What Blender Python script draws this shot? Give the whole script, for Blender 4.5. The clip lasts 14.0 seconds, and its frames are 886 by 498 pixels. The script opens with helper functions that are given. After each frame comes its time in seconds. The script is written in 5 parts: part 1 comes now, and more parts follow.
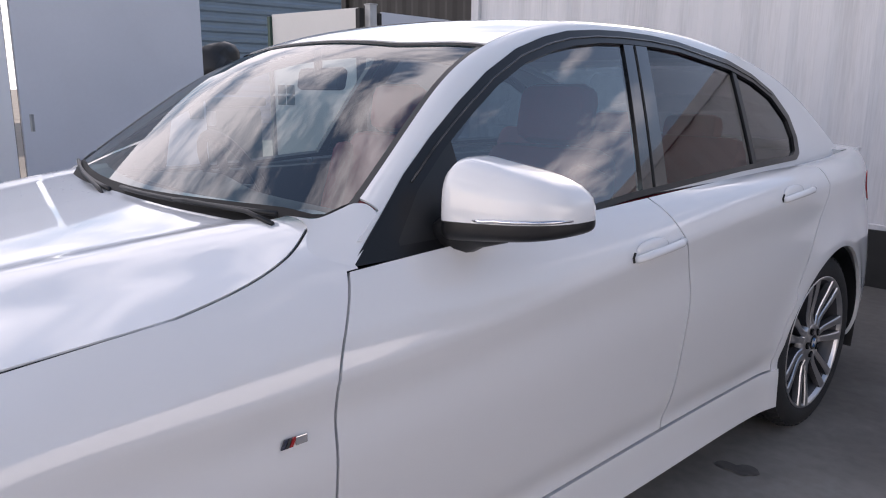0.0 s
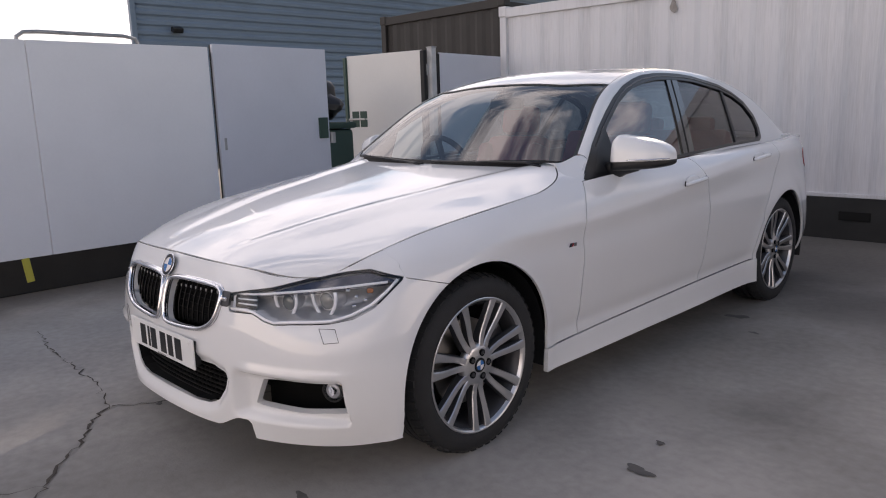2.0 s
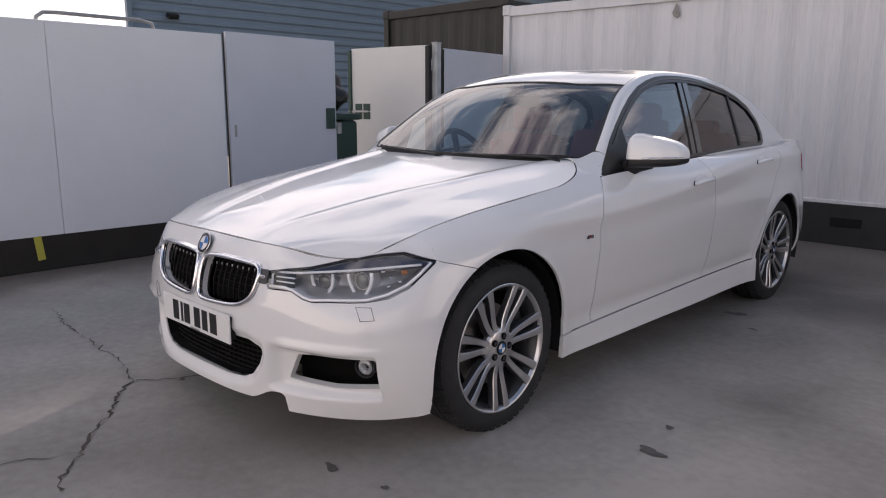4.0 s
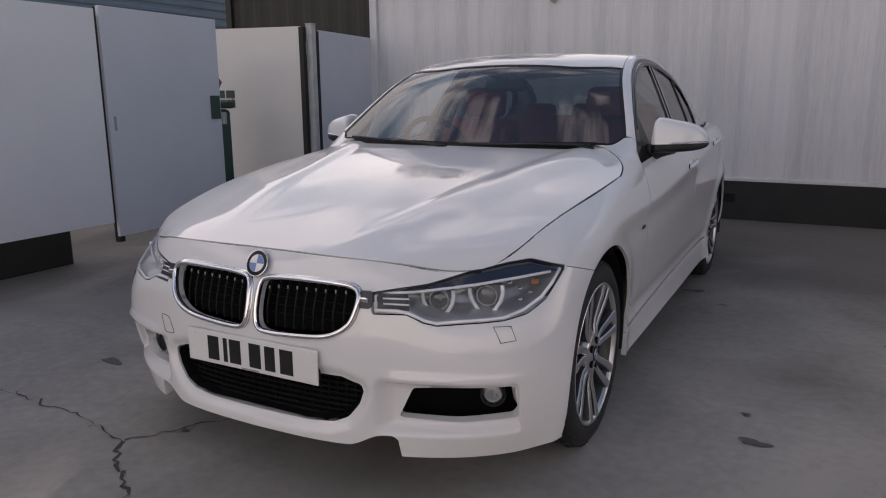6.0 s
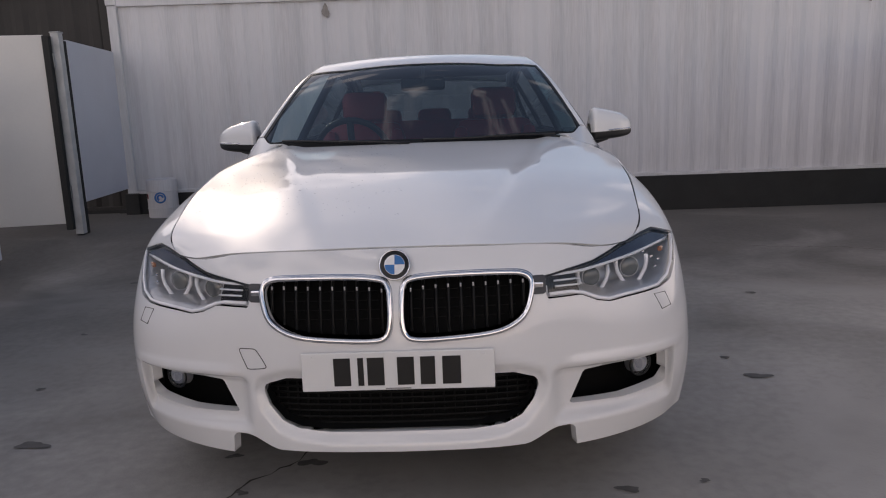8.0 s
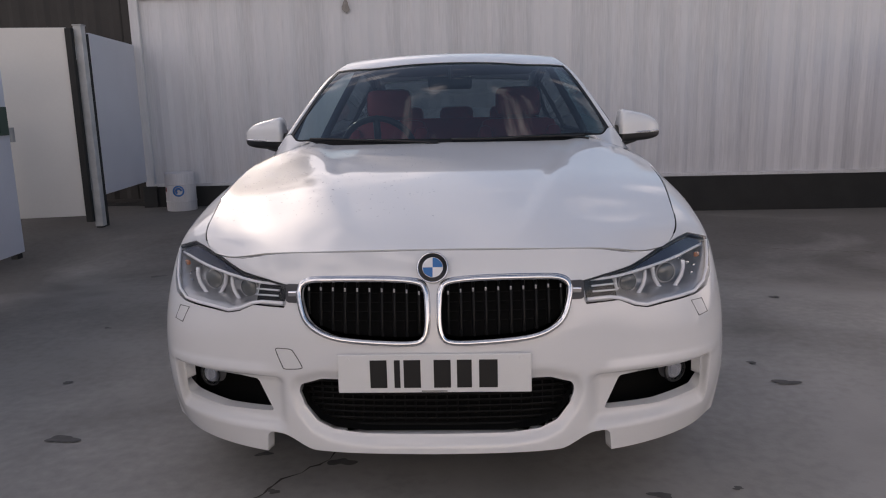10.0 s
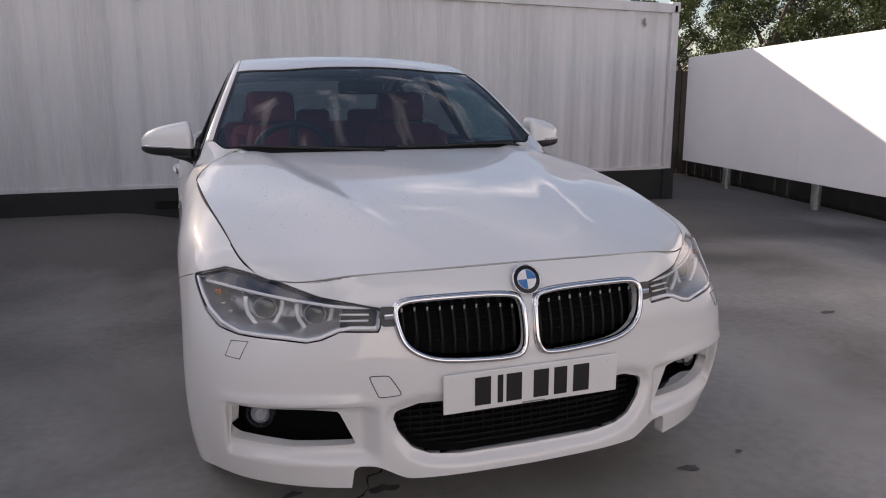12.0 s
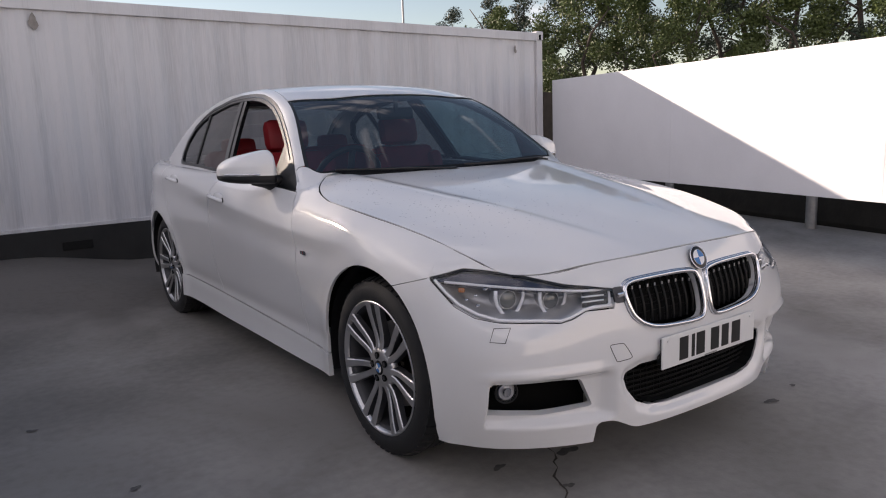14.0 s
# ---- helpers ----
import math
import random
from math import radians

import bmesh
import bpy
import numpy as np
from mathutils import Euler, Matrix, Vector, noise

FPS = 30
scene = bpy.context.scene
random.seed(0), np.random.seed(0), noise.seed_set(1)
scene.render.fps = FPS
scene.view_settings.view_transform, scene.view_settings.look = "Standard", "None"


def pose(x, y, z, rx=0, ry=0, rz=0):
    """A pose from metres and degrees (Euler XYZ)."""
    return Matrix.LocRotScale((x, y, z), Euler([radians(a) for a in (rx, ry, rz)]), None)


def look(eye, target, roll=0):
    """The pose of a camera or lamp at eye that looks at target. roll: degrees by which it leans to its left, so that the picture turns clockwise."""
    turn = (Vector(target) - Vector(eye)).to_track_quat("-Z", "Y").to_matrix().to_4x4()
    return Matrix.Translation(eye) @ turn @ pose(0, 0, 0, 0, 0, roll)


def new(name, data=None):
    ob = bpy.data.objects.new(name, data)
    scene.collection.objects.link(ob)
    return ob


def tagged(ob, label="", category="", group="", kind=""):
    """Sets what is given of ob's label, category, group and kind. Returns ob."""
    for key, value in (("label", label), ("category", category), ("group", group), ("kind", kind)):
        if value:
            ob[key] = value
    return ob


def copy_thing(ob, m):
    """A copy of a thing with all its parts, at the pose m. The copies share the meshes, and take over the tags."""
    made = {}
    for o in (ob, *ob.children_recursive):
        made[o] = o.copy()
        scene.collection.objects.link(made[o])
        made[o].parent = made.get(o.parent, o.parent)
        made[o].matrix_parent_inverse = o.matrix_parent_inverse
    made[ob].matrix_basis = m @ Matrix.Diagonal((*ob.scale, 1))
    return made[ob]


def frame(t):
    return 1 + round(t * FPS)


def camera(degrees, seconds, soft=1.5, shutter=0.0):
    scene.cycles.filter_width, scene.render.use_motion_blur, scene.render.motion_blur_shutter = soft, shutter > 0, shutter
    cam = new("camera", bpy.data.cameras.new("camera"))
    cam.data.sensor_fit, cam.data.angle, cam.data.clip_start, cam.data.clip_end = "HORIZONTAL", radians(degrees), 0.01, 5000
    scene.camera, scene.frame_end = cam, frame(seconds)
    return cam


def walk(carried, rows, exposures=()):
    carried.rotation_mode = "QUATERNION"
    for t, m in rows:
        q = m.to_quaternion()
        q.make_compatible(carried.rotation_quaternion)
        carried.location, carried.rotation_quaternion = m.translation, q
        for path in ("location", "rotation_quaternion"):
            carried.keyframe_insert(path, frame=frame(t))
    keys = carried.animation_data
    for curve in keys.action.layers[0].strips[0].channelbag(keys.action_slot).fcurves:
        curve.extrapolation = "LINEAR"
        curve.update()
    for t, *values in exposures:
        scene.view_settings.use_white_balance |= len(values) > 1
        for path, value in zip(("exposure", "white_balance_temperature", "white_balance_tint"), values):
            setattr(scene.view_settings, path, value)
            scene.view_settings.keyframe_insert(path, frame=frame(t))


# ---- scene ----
cam = camera(62.7, 14.0, soft=1.1)
PATH = [
    (0, (1.851, -0.001, 1.256), (0.406, 1.314, 0.829), 0.4),
    (0.5, (2.107, -0.554, 1.237), (0.67, 0.789, 0.872), -1.4),
    (1, (2.292, -1.11, 1.23), (0.886, 0.251, 0.817), -1.9),
    (1.5, (2.501, -1.571, 1.242), (1.089, -0.205, 0.865), -2.3),
    (2, (2.618, -1.885, 1.257), (1.214, -0.51, 0.886), -1.9),
    (2.5, (2.644, -2.064, 1.244), (1.264, -0.67, 0.85), -1.4),
    (5, (2.394, -2.109, 1.243), (1.044, -0.683, 0.863), 1.7),
    (5.5, (2.033, -2.3, 1.231), (0.915, -0.699, 0.801), -0.7),
    (6, (1.55, -2.434, 1.244), (0.631, -0.708, 0.826), -0.4),
    (6.5, (1.049, -2.609, 1.208), (0.326, -0.777, 0.863), -1.0),
    (7, (0.597, -2.575, 1.131), (0.124, -0.669, 0.749), -2.7),
    (7.5, (0.306, -2.633, 1.128), (0.109, -0.675, 0.772), -2.4),
    (8, (0.196, -2.695, 1.132), (0.133, -0.73, 0.765), -2.2),
    (8.5, (0.167, -2.707, 1.126), (0.058, -0.746, 0.748), -1.9),
    (11, (-0.039, -2.677, 1.171), (-0.048, -0.713, 0.794), 0.3),
    (11.5, (-0.416, -2.661, 1.178), (0.003, -0.737, 0.828), -0.2),
    (12, (-0.862, -2.52, 1.208), (-0.213, -0.669, 0.814), -0.2),
    (12.5, (-1.354, -2.401, 1.214), (-0.543, -0.607, 0.857), -0.9),
    (13, (-1.747, -2.265, 1.189), (-0.731, -0.582, 0.821), -1.6),
    (13.5, (-2.06, -2.262, 1.221), (-0.927, -0.654, 0.856), -1.8),
    (14, (-2.163, -2.279, 1.225), (-1.027, -0.669, 0.883), -2.1),
]
walk(cam, [(t, look(eye, target, roll)) for t, eye, target, roll in PATH],
     [(0, 1.34, 7050, 20), (1, 1.14, 7250, 20), (2, 1.00, 7500, 20), (5, .90, 7500, 20), (6.3, .46, 7450, 20), (7.5, .55, 7450, 20), (11, .62, 7450, 20), (12, .64, 7400, 20), (14, .68, 7350, 20)])

# ---- daylight ----
SUN_AZ, SUN_EL = 25.0, 20.6  # degrees left of the way the parked car's tail points, and above the horizon
sun_dir = Vector((-math.sin(radians(SUN_AZ)) * math.cos(radians(SUN_EL)), math.cos(radians(SUN_AZ)) * math.cos(radians(SUN_EL)), math.sin(radians(SUN_EL))))
world = bpy.data.worlds.new("sky")
scene.world = world
world.use_nodes = True
wn, wl = world.node_tree.nodes, world.node_tree.links
sky = wn.new("ShaderNodeTexSky")
sky.sky_type, sky.sun_disc = "NISHITA", False
sky.sun_elevation, sky.sun_rotation = radians(SUN_EL), math.atan2(sun_dir.x, sun_dir.y)
sky.air_density, sky.dust_density = 1.0, 0.3
# broken cloud over the clear sky
tc, mp = wn.new("ShaderNodeTexCoord"), wn.new("ShaderNodeMapping")
mp.inputs["Scale"].default_value = (1.0, 1.0, 2.6)
cl = wn.new("ShaderNodeTexNoise")
cl.inputs["Scale"].default_value, cl.inputs["Detail"].default_value, cl.inputs["Roughness"].default_value = 3.2, 7.0, 0.60
ramp = wn.new("ShaderNodeValToRGB")
ramp.color_ramp.elements[0].position, ramp.color_ramp.elements[1].position = 0.455, 0.60
mix = wn.new("ShaderNodeMixRGB")
mix.inputs[2].default_value = (10.5, 10.8, 11.8, 1)
wl.new(tc.outputs["Generated"], mp.inputs["Vector"])
wl.new(mp.outputs["Vector"], cl.inputs["Vector"])
# cloud gathers low, and towards -x
side, thin = wn.new("ShaderNodeVectorMath"), wn.new("ShaderNodeMath")
side.operation, thin.operation = "DOT_PRODUCT", "ADD"
side.inputs[1].default_value = (-0.12, -0.03, -0.09)
wl.new(tc.outputs["Generated"], side.inputs[0])
wl.new(side.outputs["Value"], thin.inputs[0])
wl.new(cl.outputs["Fac"], thin.inputs[1])
wl.new(thin.outputs[0], ramp.inputs["Fac"])
wl.new(ramp.outputs["Color"], mix.inputs["Fac"])
wl.new(sky.outputs["Color"], mix.inputs[1])
wl.new(mix.outputs["Color"], wn["Background"].inputs["Color"])
wn["Background"].inputs["Strength"].default_value = 0.085
sun = new("sun", bpy.data.lights.new("sun", "SUN"))
sun.data.energy, sun.data.angle, sun.data.color = 4.8, radians(0.53), (1.0, 0.93, 0.84)
sun.matrix_world = look(sun_dir * 60, (0, 0, 0))


# ---- materials ----
def material(name, colour, rough=0.5, metal=0.0, vary=0.0, scale=4.0, bump=0.0, bump_scale=60.0, coat=0.0, spec=0.5, second=None, fine=0.0, stretch=1.0):
    """A principled surface: colour varied at a broad scale (vary, scale) and a fine one, with relief (bump)."""
    m = bpy.data.materials.new(name)
    m.use_nodes = True
    n, l = m.node_tree.nodes, m.node_tree.links
    b = n["Principled BSDF"]
    b.inputs["Base Color"].default_value = (*colour, 1)
    b.inputs["Roughness"].default_value, b.inputs["Metallic"].default_value = rough, metal
    b.inputs["Specular IOR Level"].default_value = spec
    if coat:
        b.inputs["Coat Weight"].default_value, b.inputs["Coat Roughness"].default_value = coat, 0.02
    if vary or bump or fine:
        co = n.new("ShaderNodeTexCoord")
    if vary or fine:
        a, c = n.new("ShaderNodeTexNoise"), n.new("ShaderNodeTexNoise")
        a.inputs["Scale"].default_value, a.inputs["Detail"].default_value = scale, 6
        c.inputs["Scale"].default_value, c.inputs["Detail"].default_value = scale * 24, 4
        add = n.new("ShaderNodeMath")
        add.operation = "MULTIPLY_ADD"
        add.inputs[1].default_value = fine if fine else 0.3
        r = n.new("ShaderNodeValToRGB")
        r.color_ramp.elements[0].position, r.color_ramp.elements[1].position = 0.35, 0.85
        dark = second or tuple(v * (1 - vary) for v in colour)
        r.color_ramp.elements[0].color, r.color_ramp.elements[1].color = (*dark, 1), (*colour, 1)
        mp_ = n.new("ShaderNodeMapping")
        mp_.inputs["Scale"].default_value = (1, 1, stretch)
        l.new(co.outputs["Object"], mp_.inputs["Vector"])
        l.new(mp_.outputs["Vector"], a.inputs["Vector"]), l.new(mp_.outputs["Vector"], c.inputs["Vector"])
        l.new(c.outputs["Fac"], add.inputs[0]), l.new(a.outputs["Fac"], add.inputs[2])
        l.new(add.outputs[0], r.inputs["Fac"]), l.new(r.outputs["Color"], b.inputs["Base Color"])
    if bump:
        d, bp = n.new("ShaderNodeTexNoise"), n.new("ShaderNodeBump")
        d.inputs["Scale"].default_value, d.inputs["Detail"].default_value = bump_scale, 5
        bp.inputs["Strength"].default_value, bp.inputs["Distance"].default_value = bump, 0.01
        l.new(co.outputs["Object"], d.inputs["Vector"]), l.new(d.outputs["Fac"], bp.inputs["Height"]), l.new(bp.outputs["Normal"], b.inputs["Normal"])
    return m


def glass(name, tint, gloss=0.0, base=0.05):
    """Thin glass: clear with a tint, its gloss rising from base towards grazing angles."""
    m = bpy.data.materials.new(name)
    m.use_nodes = True
    n, l = m.node_tree.nodes, m.node_tree.links
    n.remove(n["Principled BSDF"])
    t, g, f, x = n.new("ShaderNodeBsdfTransparent"), n.new("ShaderNodeBsdfGlossy"), n.new("ShaderNodeLayerWeight"), n.new("ShaderNodeMixShader")
    p, k = n.new("ShaderNodeMath"), n.new("ShaderNodeMath")
    p.operation, k.operation = "POWER", "MULTIPLY_ADD"
    f.inputs["Blend"].default_value = 0.5
    p.inputs[1].default_value = 5.0
    k.inputs[1].default_value, k.inputs[2].default_value = 0.95 - base, base
    t.inputs["Color"].default_value = (*tint, 1)
    g.inputs["Roughness"].default_value = gloss
    l.new(f.outputs["Facing"], p.inputs[0]), l.new(p.outputs[0], k.inputs[0]), l.new(k.outputs[0], x.inputs[0])
    l.new(t.outputs[0], x.inputs[1]), l.new(g.outputs[0], x.inputs[2])
    l.new(x.outputs[0], n["Material Output"].inputs["Surface"])
    return m


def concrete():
    """Worn yard concrete: broad smudges, grit, and dirt with painted-in shade along the container and the fence."""
    m = material("yard_concrete", (0.385, 0.366, 0.343), 0.85, vary=0.42, scale=0.9, bump=0.12, bump_scale=90, fine=0.5)
    n, l = m.node_tree.nodes, m.node_tree.links
    b = n["Principled BSDF"]
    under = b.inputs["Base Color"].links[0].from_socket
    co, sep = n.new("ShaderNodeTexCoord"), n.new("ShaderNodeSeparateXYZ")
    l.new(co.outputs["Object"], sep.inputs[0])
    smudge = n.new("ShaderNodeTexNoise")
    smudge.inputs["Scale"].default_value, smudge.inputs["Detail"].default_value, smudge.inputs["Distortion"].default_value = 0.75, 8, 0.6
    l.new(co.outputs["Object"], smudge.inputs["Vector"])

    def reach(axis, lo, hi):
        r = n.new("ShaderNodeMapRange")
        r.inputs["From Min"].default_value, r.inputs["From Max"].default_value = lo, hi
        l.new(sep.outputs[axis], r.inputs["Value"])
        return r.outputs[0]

    # shade put into the colour, growing towards container and fence, broken up by smudges
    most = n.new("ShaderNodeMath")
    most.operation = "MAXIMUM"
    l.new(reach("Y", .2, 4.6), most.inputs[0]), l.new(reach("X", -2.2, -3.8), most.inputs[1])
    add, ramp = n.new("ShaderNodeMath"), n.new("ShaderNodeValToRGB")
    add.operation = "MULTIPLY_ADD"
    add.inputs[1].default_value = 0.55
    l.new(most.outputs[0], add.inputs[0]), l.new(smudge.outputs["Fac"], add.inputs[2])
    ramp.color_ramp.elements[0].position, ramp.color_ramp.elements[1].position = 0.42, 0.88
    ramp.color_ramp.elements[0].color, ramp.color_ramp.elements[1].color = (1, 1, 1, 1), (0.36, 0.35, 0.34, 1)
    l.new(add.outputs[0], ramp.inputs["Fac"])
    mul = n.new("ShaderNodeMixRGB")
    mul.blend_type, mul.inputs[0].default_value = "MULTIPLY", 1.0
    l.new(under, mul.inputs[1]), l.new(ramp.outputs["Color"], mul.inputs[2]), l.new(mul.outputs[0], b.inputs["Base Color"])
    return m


M_PAINT = material("white_car_paint", (0.78, 0.78, 0.78), 0.42, coat=1.0, metal=0.0, vary=0.03, scale=3, fine=0.1, spec=0.06)
M_PAINT.node_tree.nodes["Principled BSDF"].inputs["Coat IOR"].default_value = 1.65
M_PAINT.node_tree.nodes["Principled BSDF"].inputs["Coat Roughness"].default_value = 0.04
M_BLACK = material("black_plastic", (0.012, 0.012, 0.013), 0.45, vary=0.3, scale=20)
M_GLOSS = material("gloss_black_trim", (0.008, 0.008, 0.009), 0.30, coat=0.12, spec=0.3)
M_PILLAR = material("polished_black_trim", (0.010, 0.010, 0.011), 0.12, coat=0.6, spec=0.5)
M_PROJECTOR = material("grey_projector_glass", (0.13, 0.135, 0.13), 0.10, coat=1.0)
M_DARK = material("dark_void", (0.006, 0.006, 0.006), 0.9, spec=0.1)
M_CHROME = material("chrome", (0.78, 0.78, 0.80), 0.08, metal=1.0)
M_SATIN = material("satin_aluminium", (0.62, 0.62, 0.64), 0.28, metal=1.0)
M_RIM = material("machined_alloy", (0.68, 0.675, 0.68), 0.33, metal=1.0, vary=0.12, scale=9)
M_RIMDARK = material("dark_grey_wheel_paint", (0.06, 0.06, 0.065), 0.4, metal=0.4)
M_TYRE = material("tyre_rubber", (0.022, 0.022, 0.023), 0.75, vary=0.35, scale=14, bump=0.15, bump_scale=180)
M_DISC = material("brake_disc_steel", (0.32, 0.30, 0.28), 0.38, metal=1.0, vary=0.2, scale=25)
M_SCREEN = glass("windscreen_glass", (0.37, 0.50, 0.53), base=0.155)
M_SIDEGLASS = glass("side_window_glass", (0.34, 0.52, 0.57), base=0.20)
M_TINT = glass("tinted_rear_glass", (0.32, 0.32, 0.33), base=0.07)
M_LENS = glass("clear_lamp_cover", (0.93, 0.94, 0.95), base=0.035)
M_RED = material("red_leather", (0.34, 0.014, 0.020), 0.48, vary=0.25, scale=8, bump=0.12, bump_scale=220)
M_AMBER = material("amber_reflector", (0.42, 0.15, 0.05), 0.2, coat=0.8)
M_REDLENS = material("red_lamp_lens", (0.35, 0.01, 0.012), 0.15, coat=0.8)
M_PLATE = material("white_plate_plastic", (0.78, 0.78, 0.77), 0.35, vary=0.04, scale=12)
M_INK = material("black_plate_ink", (0.012, 0.012, 0.012), 0.4)
M_BLUE = material("blue_enamel", (0.03, 0.16, 0.42), 0.2, coat=0.7)
M_WHITE = material("white_enamel", (0.78, 0.78, 0.78), 0.25, coat=0.5)
M_CONT = material("white_container_paint", (0.62, 0.612, 0.63), 0.55, vary=0.30, scale=4.2, bump=0.1, bump_scale=30, fine=0.55, stretch=0.05)
M_RAIL = material("black_container_rail", (0.02, 0.02, 0.02), 0.75, vary=0.5, scale=5)
M_BROWN = material("dark_brown_container_paint", (0.022, 0.018, 0.016), 0.6, vary=0.4, scale=4)
M_HOARD = material("white_painted_board", (0.76, 0.76, 0.79), 0.6, vary=0.07, scale=2.2, bump=0.03, bump_scale=25)
M_GATE = material("warm_white_board", (0.72, 0.69, 0.66), 0.6, vary=0.08, scale=2.0)
M_GALV = material("galvanised_steel", (0.42, 0.42, 0.42), 0.5, metal=0.7, vary=0.3, scale=14)
M_CLAD = material("blue_grey_cladding", (0.21, 0.27, 0.34), 0.45, vary=0.12, scale=1.2)
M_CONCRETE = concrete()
M_CRACK = material("crack_dirt", (0.085, 0.072, 0.06), 0.95, vary=0.3, scale=30)
M_STAIN = material("oil_stain", (0.13, 0.122, 0.115), 0.8, vary=0.45, scale=20)
M_WOOD = material("dark_fence_wood", (0.06, 0.045, 0.035), 0.85, vary=0.5, scale=6)
M_YELLOW = material("yellow_strap", (0.45, 0.40, 0.06), 0.6)
M_GREEN = material("green_paint", (0.025, 0.06, 0.045), 0.6)
M_LEAF = material("dark_leaf", (0.035, 0.055, 0.03), 0.55, vary=0.6, scale=0.9)
M_LEAF2 = material("yellow_green_leaf", (0.085, 0.12, 0.03), 0.6, vary=0.5, scale=0.9)
M_BARK = material("bark", (0.07, 0.055, 0.045), 0.9, vary=0.4, scale=10)
M_HOUSING = material("satin_lamp_housing", (0.56, 0.56, 0.57), 0.28, metal=0.55, vary=0.2, scale=20)
M_LID = material("blue_black_lamp_lid", (0.02, 0.025, 0.05), 0.15, coat=0.8)
M_BRIGHT = material("frosted_light_guide", (0.88, 0.88, 0.90), 0.15, coat=0.8)
M_LINER = material("dark_roof_cloth", (0.05, 0.05, 0.055), 0.9)
M_RUST = material("rust_stain", (0.33, 0.30, 0.28), 0.9, vary=0.5, scale=20)
M_BOARD = material("pale_blue_grey_board", (0.62, 0.63, 0.69), 0.6, vary=0.08, scale=2.0)
M_POST = material("white_painted_steel", (0.55, 0.55, 0.55), 0.5, vary=0.35, scale=9)
M_VOID_SHADE = material("void_shade", (0.03, 0.027, 0.022), 0.95, vary=0.5, scale=5, bump=0.4, bump_scale=20)
M_GRILLE = material("matt_black_grille", (0.008, 0.008, 0.008), 0.6, spec=0.2)
M_SLAT = material("satin_black_slat", (0.010, 0.010, 0.010), 0.30, spec=0.14)
M_WATER = glass("water_bead", (0.98, 0.98, 0.985), 0.22, 0.12)


# ---- mesh helpers ----
def mesh_of(name, verts, faces, flat=False):
    me = bpy.data.meshes.new(name)
    me.from_pydata([tuple(map(float, v)) for v in verts], [], faces)
    me.update()
    if not flat:
        me.polygons.foreach_set("use_smooth", [True] * len(me.polygons))
    return me


def solid(name, me, material_, parent=None, label="", sharp=None):
    """Links a mesh as one object, under a thing or a part if a parent is given."""
    ob = new(name, me)
    me.materials.append(material_)
    if sharp is not None:
        me.set_sharp_from_angle(angle=radians(sharp))
    if parent is not None:
        ob.parent = parent
    if label:
        tagged(ob, label)
    return ob


def part(name, bm, material_, parent=None, label="", smooth_=False):
    me = bpy.data.meshes.new(name)
    bm.normal_update()
    bm.to_mesh(me)
    bm.free()
    if smooth_:
        me.polygons.foreach_set("use_smooth", [True] * len(me.polygons))
        me.set_sharp_from_angle(angle=radians(35))
    return solid(name, me, material_, parent, label)


def box_bm(size, centre=(0, 0, 0), bevel=0.0, turn=None, bm=None):
    bm = bm or bmesh.new()
    m = Matrix.Translation(centre) @ (turn or Matrix()) @ Matrix.Diagonal((*size, 1))
    vs = bmesh.ops.create_cube(bm, size=1, matrix=m)["verts"]
    if bevel:
        es = list({e for v in vs for e in v.link_edges})
        bmesh.ops.bevel(bm, geom=es, offset=bevel, segments=2, affect="EDGES", profile=0.5)
    return bm


def cyl_bm(r, h, centre=(0, 0, 0), axis="z", seg=24, r2=None, bm=None, bevel=0.0):
    bm = bm or bmesh.new()
    turn = {"z": Matrix(), "x": Matrix.Rotation(radians(90), 4, "Y"), "y": Matrix.Rotation(radians(90), 4, "X")}[axis]
    vs = bmesh.ops.create_cone(bm, cap_ends=True, segments=seg, radius1=r, radius2=r if r2 is None else r2, depth=h, matrix=Matrix.Translation(centre) @ turn)["verts"]
    if bevel:
        es = [e for e in {e for v in vs for e in v.link_edges} if e.calc_face_angle(0) > 0.9]
        bmesh.ops.bevel(bm, geom=es, offset=bevel, segments=2, affect="EDGES", profile=0.5)
    return bm


def tube_mesh(name, path, r, seg=8, closed=False, squash=1.0):
    """A round bar along a path of points."""
    path = [Vector(p) for p in path]
    n = len(path)
    verts, faces, up = [], [], None
    for i, p in enumerate(path):
        a, b = (path[i - 1], path[(i + 1) % n]) if closed else (path[max(i - 1, 0)], path[min(i + 1, n - 1)])
        d = (b - a).normalized()
        up = (up - d * up.dot(d)).normalized() if up is not None else d.orthogonal().normalized()
        side = d.cross(up)
        rr = r[i] if isinstance(r, (list, tuple)) else r
        verts += [p + (up * math.cos(k * math.tau / seg) + side * math.sin(k * math.tau / seg) * squash) * rr for k in range(seg)]
    for i in range(n if closed else n - 1):
        j = (i + 1) % n
        for k in range(seg):
            k2 = (k + 1) % seg
            faces.append((i * seg + k, i * seg + k2, j * seg + k2, j * seg + k))
    if not closed:
        faces += [tuple(range(seg))[::-1], tuple((n - 1) * seg + k for k in range(seg))]
    return mesh_of(name, verts, faces)


def empty(name, label, category, m=None, group="", kind=""):
    ob = new(name)
    ob.empty_display_size = 0.2
    if m is not None:
        ob.matrix_world = m
    return tagged(ob, label, category, group, kind)


